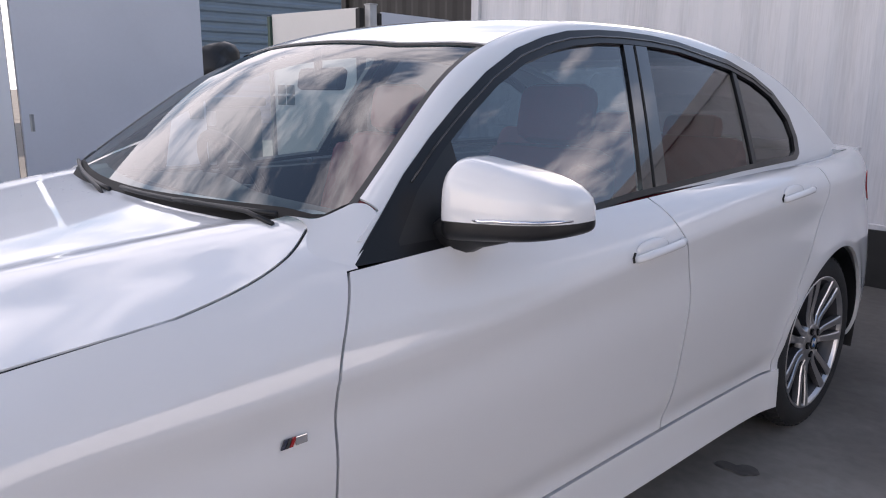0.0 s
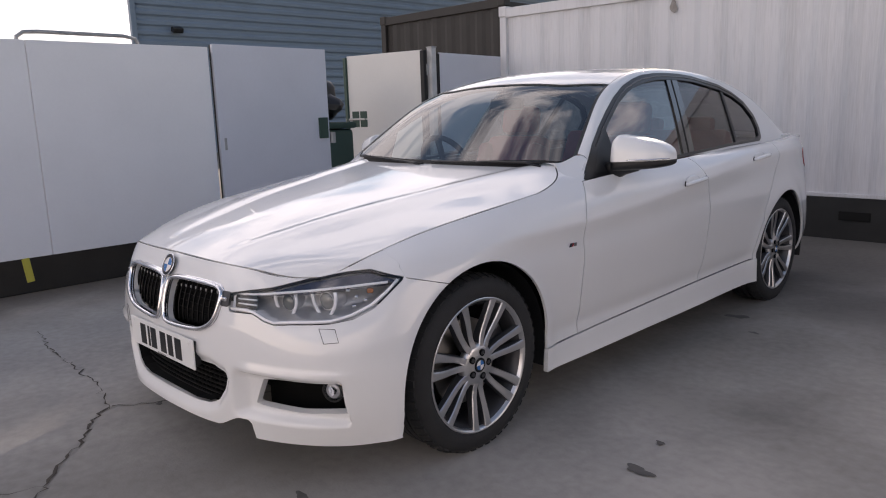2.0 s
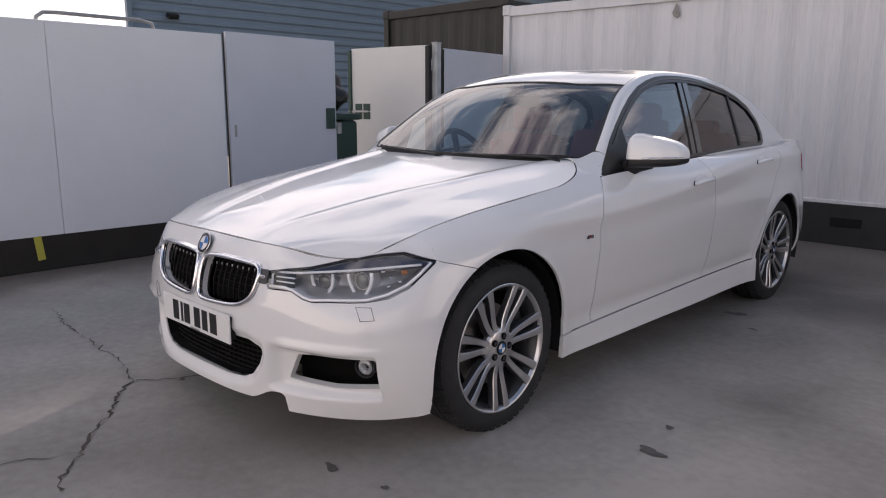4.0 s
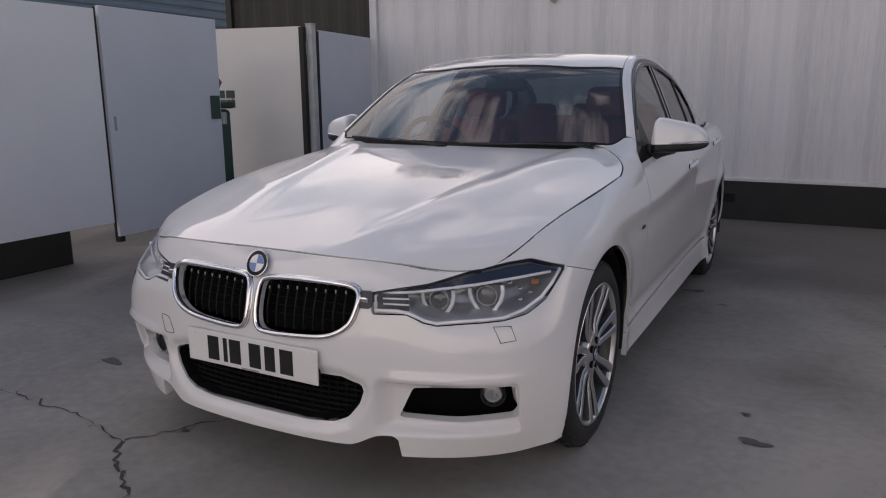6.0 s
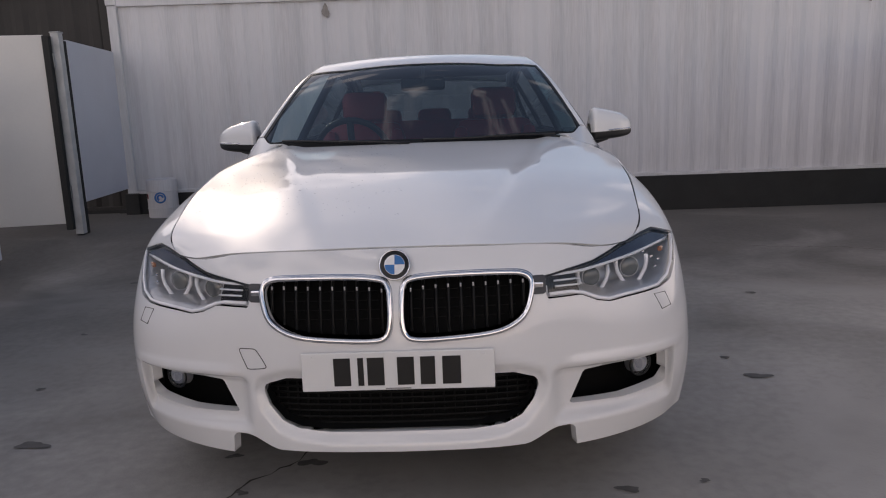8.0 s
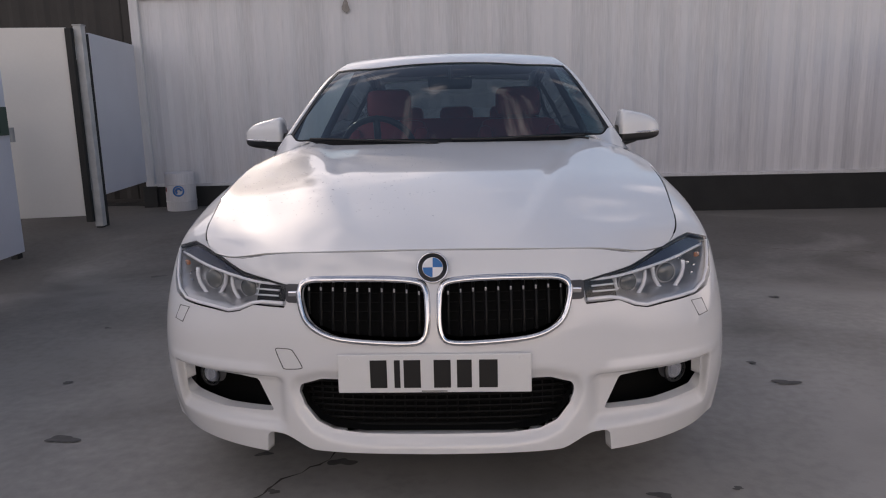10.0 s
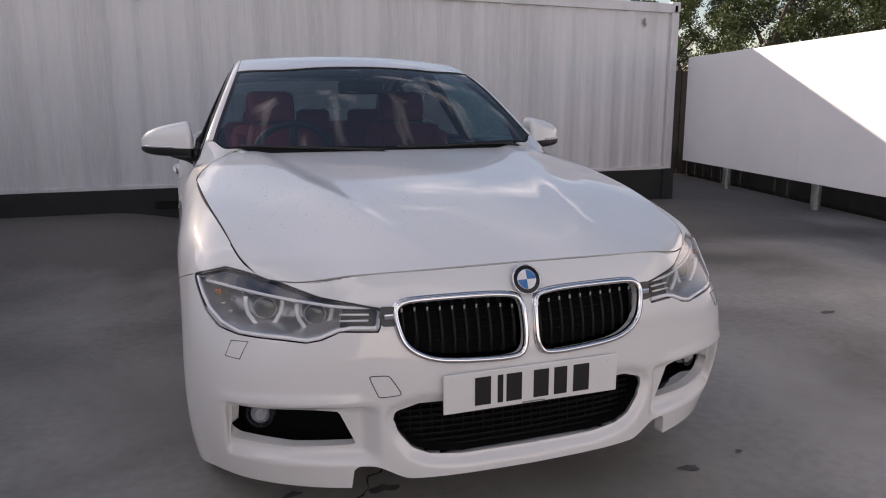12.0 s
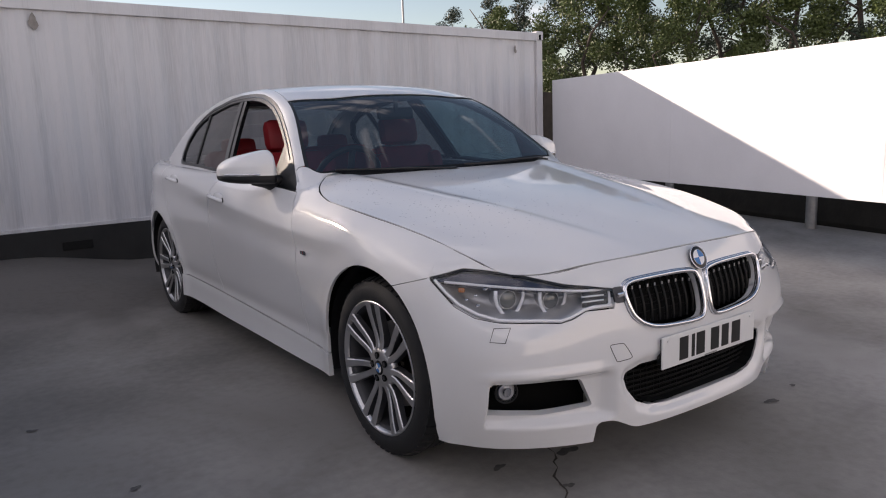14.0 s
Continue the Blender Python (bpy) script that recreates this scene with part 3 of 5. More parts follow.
def hood_top(p, q):
    """The bonnet and the tops of the wings: p from the nose to the windscreen, q from the middle to the edge."""
    p, q = np.broadcast_arrays(np.asarray(p, float), np.asarray(q, float))
    m, e = hood_mid(p), hood_side(p)
    n = 3.9 - 2.4 * smooth(0, .3, p)
    x = e[..., 0] * q
    y = m[..., 0] + (e[..., 1] - m[..., 0]) * q**n
    z = m[..., 1] + (e[..., 2] - m[..., 1]) * q ** (2.5 + .5 * p + 5 * smooth(.6, .95, p))
    z = z - .016 * np.exp(-(((q - .88) / .14) ** 2)) * (1 - smooth(0, .14, p))
    edge = .22 + .39 * p
    z = z + .010 * smooth(0, .3, p) * (smooth(edge - .07, edge + .01, x) * (1 - smooth(edge + .01, edge + .20, x)))
    return np.stack([x, y, z], -1)


glass_base = spline([.5, .72, 1.2, 1.8, 2.3, 2.78, 3.3, 3.7], [.82, .824, .824, .812, .787, .752, .70, .66])


def flank(y, z):
    """Half width of the cabin's side at a place y and height z."""
    d = z - .95
    return glass_base(y) - .44 * d - .12 * d * np.abs(d)


# The cabin's upper line in side view, and its middle profile.
rail = spline([0, .1, .2, .3, .36, .5, .65, .8, .9, 1], [(.66, .955), (.80, 1.056), (1.0, 1.207), (1.24, 1.345), (1.44, 1.406), (1.84, 1.446), (2.28, 1.434),
                                                   (2.75, 1.362), (3.07, 1.250), (3.38, 1.035)])
roof_mid = spline([0, .15, .3, .36, .5, .65, .8, .9, 1], [(.53, .955), (.85, 1.190), (1.20, 1.400), (1.38, 1.443), (1.80, 1.472), (2.24, 1.462), (2.78, 1.392),
                                                     (3.13, 1.268), (3.46, 1.045)])


def cabin_top(p, q):
    """Windscreen, roof and rear window as one skin: p from the scuttle to the boot, q from the middle to the rail."""
    p, q = np.broadcast_arrays(np.asarray(p, float), np.asarray(q, float))
    e, m = rail(p), roof_mid(p)
    x = flank(e[..., 0], e[..., 1]) * q
    y = m[..., 0] + (e[..., 0] - m[..., 0]) * q**2.2
    z = m[..., 1] + (e[..., 1] - m[..., 1]) * q**2.2
    return np.stack([x, y, z], -1)


# ---- car: cutting panels out of the surfaces ----
def grid(fn, us, vs):
    u, v = np.meshgrid(us, vs, indexing="ij")
    pts = fn(u, v).reshape(-1, 3)
    n = len(vs)
    faces = [(i * n + j, (i + 1) * n + j, (i + 1) * n + j + 1, i * n + j + 1) for i in range(len(us) - 1) for j in range(n - 1)]
    return pts, faces


def clip(patch, f):
    """Keeps the part of a patch where f(points) < 0, cut cleanly along f = 0."""
    pts, faces = patch
    d = np.asarray(f(pts), float)
    d = np.where(np.abs(d) < 1e-6, 1e-6, d)
    pts, made, out = list(map(np.asarray, pts)), {}, []
    sgn = d < 0
    for face in faces:
        k = [sgn[i] for i in face]
        if all(k):
            out.append(face)
        elif any(k):
            new_face = []
            for a, b in zip(face, face[1:] + face[:1]):
                if sgn[a]:
                    new_face.append(a)
                if sgn[a] != sgn[b]:
                    key = (min(a, b), max(a, b))
                    if key not in made:
                        t = d[a] / (d[a] - d[b])
                        made[key] = len(pts)
                        pts.append(pts[a] + (pts[b] - pts[a]) * t)
                    new_face.append(made[key])
            if len(new_face) > 2:
                out.append(tuple(new_face))
    used = sorted({i for f_ in out for i in f_})
    at = {i: n for n, i in enumerate(used)}
    return np.array([pts[i] for i in used]).reshape(-1, 3), [tuple(at[i] for i in f_) for f_ in out]


def away(poly, u, v):
    """Signed distance (negative inside) to a closed outline, in a plane whose coordinates of a point are u(p), v(p)."""
    poly = np.asarray(poly, float)

    def f(p):
        x, y = u(p), v(p)
        best, inside = np.full(len(p), 1e9), np.zeros(len(p), bool)
        for (x0, y0), (x1, y1) in zip(poly, np.roll(poly, -1, 0)):
            ex, ey = x1 - x0, y1 - y0
            t = np.clip(((x - x0) * ex + (y - y0) * ey) / (ex * ex + ey * ey + 1e-12), 0, 1)
            best = np.minimum(best, np.hypot(x - x0 - t * ex, y - y0 - t * ey))
            cross = (y0 > y) != (y1 > y)
            inside ^= cross & (x < ex * (y - y0) / np.where(ey == 0, 1e-12, ey) + x0)
        return np.where(inside, -best, best)

    return f


def rounded(pts, n=8, closed=True):
    """A smooth closed outline through a few points."""
    pts = np.asarray(pts, float)
    k = len(pts)
    out = []
    for i in range(k):
        a, b, c, d = pts[i - 1], pts[i], pts[(i + 1) % k], pts[(i + 2) % k]
        for t in np.linspace(0, 1, n, endpoint=False):
            out.append(.5 * (2 * b + (c - a) * t + (2 * a - 5 * b + 4 * c - d) * t**2 + (3 * b - a - 3 * c + d) * t**3))
    return np.array(out)


def mirrored(patch):
    """Both halves of a patch that reaches the middle plane."""
    pts, faces = patch
    n, at, extra = len(pts), [], []
    for i, p in enumerate(pts):
        if abs(p[0]) < 1e-4:
            at.append(i)
        else:
            at.append(n + len(extra))
            extra.append(p * (-1, 1, 1))
    return np.vstack([pts, np.array(extra).reshape(-1, 3)]), faces + [tuple(at[i] for i in f)[::-1] for f in faces]


def flipped(patch):
    return patch[0] * (-1, 1, 1), [f[::-1] for f in patch[1]]


def normals(patch):
    pts, faces = patch
    nv = np.zeros_like(pts)
    for f in faces:
        a, b, c = pts[f[0]], pts[f[1]], pts[f[2]]
        nn = np.cross(b - a, c - a)
        for i in f:
            nv[i] += nn
    return nv / (np.linalg.norm(nv, axis=1, keepdims=True) + 1e-12)


def outward(patch, centre=(0, 1.5, .55)):
    pts, faces = patch
    s = 0
    for f in faces[:: max(1, len(faces) // 200)]:
        a, b, c = pts[f[0]], pts[f[1]], pts[f[2]]
        s += np.sign(np.dot(np.cross(b - a, c - a), (a + b + c) / 3 - centre))
    return patch if s >= 0 else (pts, [f[::-1] for f in faces])


def skin(name, patch, mat, parent, depth=.014, label="", shift=0.0, both=False, side=1, soft=None):
    """Makes a panel of a patch: shifted along its normals, its edges turned inwards by depth with a small radius."""
    patch = outward(patch)
    if both:
        patch = mirrored(patch)
    elif side < 0:
        patch = flipped(patch)
    pts, faces = patch
    nv = normals(patch)
    pts = pts + nv * shift
    if depth:
        count, step = {}, {}
        for f in faces:
            for a, b in zip(f, f[1:] + f[:1]):
                count[(min(a, b), max(a, b))] = count.get((min(a, b), max(a, b)), 0) + 1
                step[(min(a, b), max(a, b))] = (a, b)
        rim = [step[k] for k, c in count.items() if c == 1 and not (abs(pts[k[0]][0]) < 1e-4 and abs(pts[k[1]][0]) < 1e-4)]
        first = {}
        verts = list(pts)
        for a, b in rim:
            for i in (a, b):
                if i not in first:
                    first[i] = len(verts)
                    verts += [pts[i], pts[i] - nv[i] * depth]
        faces = list(faces)
        for a, b in rim:
            faces.append((first[b], first[a], first[a] + 1, first[b] + 1))
        pts = verts
    ob = solid(name, mesh_of(name, pts, faces), mat, parent, label)
    if soft:  # rounds the shading over towards a neighbouring panel
        w, aim = soft(np.asarray(pts) * (side, 1, 1))
        flat = [v.normal.copy() for v in ob.data.vertices]
        aim = Vector((side * aim[0], aim[1], aim[2]))
        ob.data.normals_split_custom_set_from_vertices([(a.lerp(aim, float(k))).normalized() if a.dot(aim) > -.2 else a for a, k in zip(flat, w)])
    return ob


X, Y, Z = (lambda p: p[:, 0]), (lambda p: p[:, 1]), (lambda p: p[:, 2])
H45 = lambda p: .8 * p[:, 0] + .6 * p[:, 1]  # runs round the front corner
GAP = .003

# Outlines of the openings.
LAMP = [(-.115, .680), (-.04, .694), (.05, .706), (.12, .722), (.20, .739), (.30, .752), (.37, .757), (.484, .728),
        (.437, .682), (.398, .645), (.335, .616), (.26, .604), (.126, .598), (.066, .593), (.026, .601), (-.018, .622), (-.115, .620)]
KIDNEY = [(.022, .672), (.044, .691), (.131, .698), (.283, .698), (.348, .693), (.372, .672), (.369, .631), (.352, .587), (.312, .557), (.251, .540),
          (.129, .531), (.054, .531), (.027, .543), (.017, .577), (.017, .636)]
MOUTH = [(-.35, .425), (.318, .420), (.381, .400), (.388, .381), (.374, .339), (.337, .292), (.289, .272), (.20, .263), (-.20, .263), (-.35, .295)]
FOG = [(.478, .297), (.522, .394), (.62, .403), (.790, .404), (.798, .296), (.65, .287)]
f_lamp = away(LAMP, H45, Z)
f_kidney = away(rounded(KIDNEY, 4), X, Z)
f_mouth = away(MOUTH, X, Z)
f_fog = away(FOG, X, Z)
front_only = lambda f: (lambda p: np.where(p[:, 1] < .3, f(p), 1.0))
f_arch = lambda p: np.minimum(np.hypot((p[:, 1] + .008) / 1.0, p[:, 2] - .325) - .400, np.where(np.abs(p[:, 1] + .008) < .400, np.maximum(p[:, 2] - .325, np.abs(p[:, 1] + .008) - .400), 1))
f_arch2 = lambda p: np.minimum(np.hypot(p[:, 1] - 2.805, p[:, 2] - .325) - .386, np.where(np.abs(p[:, 1] - 2.805) < .386, np.maximum(p[:, 2] - .325, np.abs(p[:, 1] - 2.805) - .386), 1))


def f_bumper(p):  # negative in the bumper
    low = p[:, 2] - (.727 - (p[:, 1] + .35) * .28)
    return np.where(p[:, 1] < -.345, -.03, np.where(p[:, 1] > -.05, .05, low))


def f_door(p):  # front edge of the front door
    return .629 + .074 * smooth(.76, .975, p[:, 2]) - p[:, 1]


f_door_rear = lambda p: p[:, 1] - (1.765 - .105 * smooth(.72, 1.03, p[:, 2]) - .05 * smooth(.5, .2, p[:, 2]))
f_rdoor_rear = lambda p: np.maximum(p[:, 1] - (2.46 + .60 * np.clip(p[:, 2] - .62, 0, 1) - .05 * smooth(.9, 1.0, p[:, 2])), .425 - np.hypot(p[:, 1] - 2.805, p[:, 2] - .325))
SILL = lambda p: .294 + .022 * (p[:, 1] - .4)  # top of the side skirt
neg = lambda f: (lambda p: -f(p))
off = lambda f, d: (lambda p: f(p) + d)

car = empty("car", "white four-door saloon car with alloy wheels and red seats", "car")

ss = np.r_[np.linspace(0, 7, 155), np.linspace(7, 13.9, 110)[1:], np.linspace(14, 17, 22)]
vv = np.linspace(0, .9950, 62)
belt_patch = grid(belt, ss, vv)
wing_patch = grid(belt, ss[60:200], np.linspace(0, 1, 60))


def cut(patch, *fs):
    for f in fs:
        patch = clip(patch, f)
    return patch


f_lower = lambda p: .212 + .038 * smooth(.34, .45, p[:, 0]) * (1 - smooth(.475, .52, p[:, 0])) * (p[:, 1] < -.3) - np.where(p[:, 0] > .5, .06, 0) - p[:, 2]
top_edge = spline(BELT_S, LINE_TOP)(np.linspace(8, 10.5, 120))
wing_soft = lambda p: (smooth(.10, 0, np.interp(p[:, 1], top_edge[:, 1], top_edge[:, 2]) - p[:, 2]) * smooth(.25, .45, p[:, 1]), (.74, -.06, .67))
corner_soft = lambda p: (smooth(.12, 0, np.interp(p[:, 1], top_edge[:, 1], top_edge[:, 0]) - p[:, 0]) * smooth(.25, .45, p[:, 1]), (.74, -.06, .67))
bumper = cut(belt_patch, off(f_bumper, .0014), neg(f_arch), neg(off(front_only(f_lamp), -.0012)), neg(front_only(f_kidney)), neg(front_only(f_mouth)), neg(front_only(f_fog)), f_lower, lambda p: p[:, 1] + .05)
skin("front_bumper", bumper, M_PAINT, car, .03, both=True)
for sd in (1, -1):
    wing = cut(wing_patch, lambda p: -f_bumper(p) + .0014, neg(f_arch), off(neg(f_door), GAP), neg(off(front_only(f_lamp), -.0012)), lambda p: -p[:, 1] - .40, lambda p: SILL(p) - p[:, 2] + GAP)
    skin("front_wing", wing, M_PAINT, car, .012, side=sd, soft=wing_soft)
    fdoor = cut(belt_patch, off(f_door, GAP), off(f_door_rear, GAP), lambda p: SILL(p) - p[:, 2] + GAP)
    skin("front_door", fdoor, M_PAINT, car, .02, side=sd)
    rdoor = cut(belt_patch, lambda p: -f_door_rear(p) + GAP, off(f_rdoor_rear, GAP), lambda p: SILL(p) - p[:, 2] + GAP)
    skin("rear_door", rdoor, M_PAINT, car, .02, side=sd)
    quarter = cut(belt_patch, lambda p: -f_rdoor_rear(p) + GAP, lambda p: 2.0 - p[:, 1], neg(f_arch2), lambda p: np.maximum(p[:, 1] - 3.42, -1))
    skin("rear_quarter", quarter, M_PAINT, car, .012, side=sd)
    skirt = cut(belt_patch, lambda p: p[:, 2] - SILL(p) + GAP, lambda p: .30 - p[:, 1], lambda p: p[:, 1] - 2.46, neg(f_arch), neg(f_arch2))
    skin("side_skirt", skirt, M_PAINT, car, .02, side=sd, shift=.004)
tail = cut(belt_patch, lambda p: 3.424 - p[:, 1])
skin("rear_bumper", tail, M_PAINT, car, .02, both=True)

# bonnet: bounded by its front edge and the curved rear corner
hood_patch = grid(hood_top, np.linspace(.0065, 1, 80), np.linspace(0, .9935, 44))
SHUT = [tuple(p) for p in spline(np.arange(10.0), [(.846, .25), (.838, .34), (.828, .42), (.811, .505), (.786, .577), (.755, .634), (.722, .676), (.695, .705), (.676, .735), (.666, .77)])(np.linspace(0, 9, 37))]
CORNER = [(-.9, -1.2), (.9, -1.2), (.9, .0), *SHUT, (.655, .82), (.64, .90), (-.9, .90)]
f_hood = away(CORNER, X, Y)
skin("bonnet", cut(hood_patch, off(f_hood, GAP)), M_PAINT, car, .016, both=True, shift=.0006)
# dark tubes that put the shade of the gaps below the bonnet's edges
def gap_path(sd):
    pts = [hood_top(p, .9965) for p in np.linspace(.10, .70, 30)]
    at = grid(hood_top, np.linspace(.6, 1, 120), np.linspace(.7, 1.0, 120))[0]
    for x, y in SHUT[6:]:
        c = at[np.argmin(np.hypot(at[:, 0] - x, at[:, 1] - y))]
        pts.append((x, y, c[2]))
    return [Vector((sd * x, y, z - .0065)) for x, y, z in pts]


for sd in (1, -1):
    solid("bonnet_seal", tube_mesh("bonnet_seal", gap_path(sd), .0048, 6), M_GRILLE, car)
solid("bonnet_seal", tube_mesh("bonnet_seal", [Vector((sg * x, y + .001, z - .0065)) for sg, qq in ((-1, np.linspace(.97, .02, 24)), (1, np.linspace(.02, .97, 24))) for x, y, z in [hood_top(.0033, q) for q in qq]], .0042, 6), M_GRILLE, car)

# cabin: windscreen, roof, rear window, rails and pillars
P_REAR, P_SEAM = 0.815, 0.0945
Q_RAIL = .962


def screen_low(q):
    """Lower edge of the windscreen, rising at the corners."""
    return .034 + .027 * (q / .88) ** 2 + .026 * smooth(.88, .965, q)


def screen_high(q):
    return .289 + .022 * smooth(.55, .965, q)


def screen(lo, hi):
    """Part of the cabin's skin between two lines lo(q) and hi(q)."""
    return lambda u, q: cabin_top(lo(q) + (hi(q) - lo(q)) * u, q)


us, qs = np.linspace(0, 1, 40), np.linspace(0, Q_RAIL, 30)
skin("windscreen", grid(screen(lambda q: screen_low(q) - .01 * (1 - smooth(.68, .78, q)), screen_high), us, qs), M_SCREEN, car, 0, both=True, shift=-.004).visible_shadow = False
skin("roof", grid(screen(lambda q: screen_high(q) + .0015, lambda q: P_REAR + 0 * q), np.linspace(0, 1, 60), np.linspace(0, Q_RAIL - .005, 24)), M_PAINT, car, .014, both=True)
skin("rear_window", grid(cabin_top, np.linspace(P_REAR + .004, 1, 20), np.linspace(0, Q_RAIL, 24)), M_TINT, car, 0, both=True, shift=-.004).visible_shadow = False
for sd in (1, -1):
    corner_patch = grid(hood_top, np.linspace(.6, 1, 40), np.linspace(.7, 1.0, 30))
    skin("scuttle_corner", cut(corner_patch, lambda p: -f_hood(p) + GAP, lambda p: .60 - p[:, 0], lambda p: p[:, 1] - .722 - 4 * np.clip(.77 - p[:, 0], 0, 1)), M_PAINT, car, 0, side=sd, soft=corner_soft)


def rail_strip(p, q):
    """The rounded edge between roof and cabin side."""
    p, q = np.broadcast_arrays(np.asarray(p, float), np.asarray(q, float))
    a, b = cabin_top(p, Q_RAIL), cabin_top(p, 1.0)
    e = rail(p)
    de = rail(p + .004) - rail(p - .004)
    ln = np.hypot(de[..., 0], de[..., 1])
    drop = .020
    cy, cz = e[..., 0] + de[..., 1] / ln * drop, e[..., 1] - de[..., 0] / ln * drop
    c = np.stack([flank(cy, cz), cy, cz], -1)
    w = q[..., None]
    return a * (1 - w) ** 2 + 2 * b * w * (1 - w) + c * w * w


corner_at = grid(hood_top, np.linspace(.6, 1, 90), np.linspace(.7, 1.0, 90))[0]


def pillar_foot(u, v):
    """White skin that rises from the wing to the screen's lower corner and the pillar's seam: u along, v upwards."""
    upper = [cabin_top(screen_low(q) - .0008, q) for q in (.80, .84, .88, .915, .945, Q_RAIL)] + [rail_strip(P_SEAM, w) for w in (.35, .75, 1.15)]
    lower = []
    for x, y in ((.660, .742), (.688, .716), (.714, .694), (.738, .677), (.758, .668), (.776, .670), (.795, .680), (.813, .694), (.832, .714)):
        c = corner_at[np.argmin(np.hypot(corner_at[:, 0] - x, corner_at[:, 1] - y))]
        lower.append((x, y, c[2] - .0015))
    t = np.linspace(0, 1, 9)
    hi, lo = spline(t, upper)(u), spline(t, lower)(u)
    mid = lo * .5 + hi * .5
    mid[..., 2] = lo[..., 2] + .40 * (hi[..., 2] - lo[..., 2])
    w = v[..., None]
    return lo * (1 - w) ** 2 + 2 * mid * w * (1 - w) + hi * w * w


RAIL_PTS = [tuple(rail(t)) for t in np.linspace(0, 1, 60)]
side_patch = grid(lambda y, z: np.stack([flank(y, z), y, z], -1), np.linspace(.64, 3.42, 190), np.linspace(.93, 1.45, 64))
f_side = away(RAIL_PTS + [(3.5, .90), (.5, .90)], Y, Z)
DLO = [(.713, .950), (.9, .950), (1.1, .955), (1.35, .967), (1.62, .985), (1.925, .996), (2.284, 1.006), (2.80, 1.011), (2.855, 1.03), (2.892, 1.09), (2.890, 1.17), (2.81, 1.258), (2.67, 1.320), (2.50, 1.366),
       (2.325, 1.390), (2.16, 1.412), (2.0, 1.422), (1.85, 1.424), (1.72, 1.421), (1.58, 1.410), (1.47, 1.389), (1.345, 1.354), (1.213, 1.297), (1.095, 1.232), (.988, 1.166), (.887, 1.096), (.802, 1.024)]
PANE = [(.82, .970), (1.1, .972), (1.35, .981), (1.62, .999), (1.925, 1.010), (2.284, 1.020), (2.77, 1.027), (2.815, 1.04), (2.850, 1.09), (2.850, 1.155), (2.775, 1.236), (2.65, 1.290), (2.48, 1.333),
        (2.315, 1.356), (2.155, 1.378), (2.0, 1.387), (1.85, 1.389), (1.72, 1.386), (1.585, 1.372), (1.485, 1.354), (1.365, 1.322), (1.235, 1.267), (1.12, 1.204), (1.01, 1.138), (.91, 1.066)]
f_dlo = away(DLO, Y, Z)
f_pane = away(PANE, Y, Z)
B_F = lambda z: 1.672 + .42 * (z - 1.0)   # front and rear edges of the middle pillar
B_R = lambda z: 1.800 + .42 * (z - 1.0)
C_D = lambda z: 2.395 + .36 * (z - 1.015)   # bar before the quarter light
for sd in (1, -1):
    skin("roof_rail", grid(rail_strip, np.linspace(P_SEAM + .003, 1, 120), np.linspace(0, 1, 7)), M_PAINT, car, .006, side=sd)
    skin("pillar_foot", grid(pillar_foot, np.linspace(0, 1, 28), np.linspace(0, 1, 12)), M_PAINT, car, 0, side=sd, soft=lambda p: (.8 + 0 * p[:, 0], (.68, -.14, .72)))
    frame_patch = cut(side_patch, off(f_side, .019), neg(f_dlo), lambda p: np.where(p[:, 1] < 2.72, .99 - p[:, 2], -1))
    skin("door_frame", frame_patch, M_PAINT, car, .02, side=sd)
    trim = cut(side_patch, f_dlo, neg(off(f_pane, .001)))
    skin("window_trim", trim, M_GLOSS, car, .02, side=sd, shift=.003)
    tri_ = cut(side_patch, f_pane, lambda p: p[:, 1] - 1.04)
    skin("mirror_triangle", tri_, M_BLACK, car, .01, side=sd, shift=-.002)
    skin("middle_pillar", cut(side_patch, f_pane, lambda p: B_F(p[:, 2]) - p[:, 1], lambda p: p[:, 1] - B_R(p[:, 2])), M_PILLAR, car, .02, side=sd, shift=.001)
    solid("pillar_seam", tube_mesh("pillar_seam", [Vector((sd * (flank(np.array(.55 * B_F(z) + .45 * B_R(z)), np.array(z)) + .002), .55 * B_F(z) + .45 * B_R(z), z)) for z in np.linspace(1.005, 1.385, 9)], .0035, 6), M_RAIL, car)
    seal = [((a[0] + b_[0]) / 2, (a[1] + b_[1]) / 2) for a, b_ in zip(DLO[11:], PANE[10:])]
    solid("window_seal", tube_mesh("window_seal", [Vector((sd * (float(flank(np.array(y), np.array(z))) + .004), y, z)) for y, z in seal], .0032, 6), M_PILLAR, car)
    skin("quarter_bar", cut(side_patch, f_pane, lambda p: C_D(p[:, 2]) - p[:, 1], lambda p: p[:, 1] - C_D(p[:, 2]) - .03), M_BLACK, car, .02, side=sd, shift=.0)
    if sd > 0:  # the other front window is wound down
        skin("front_window", cut(side_patch, off(f_pane, -.004), lambda p: p[:, 1] - B_F(p[:, 2]) - .01), M_SIDEGLASS, car, 0, side=sd, shift=-.006).visible_shadow = False
    skin("rear_side_window", cut(side_patch, off(f_pane, -.004), lambda p: B_R(p[:, 2]) - p[:, 1] - .01), M_TINT, car, 0, side=sd, shift=-.006).visible_shadow = False

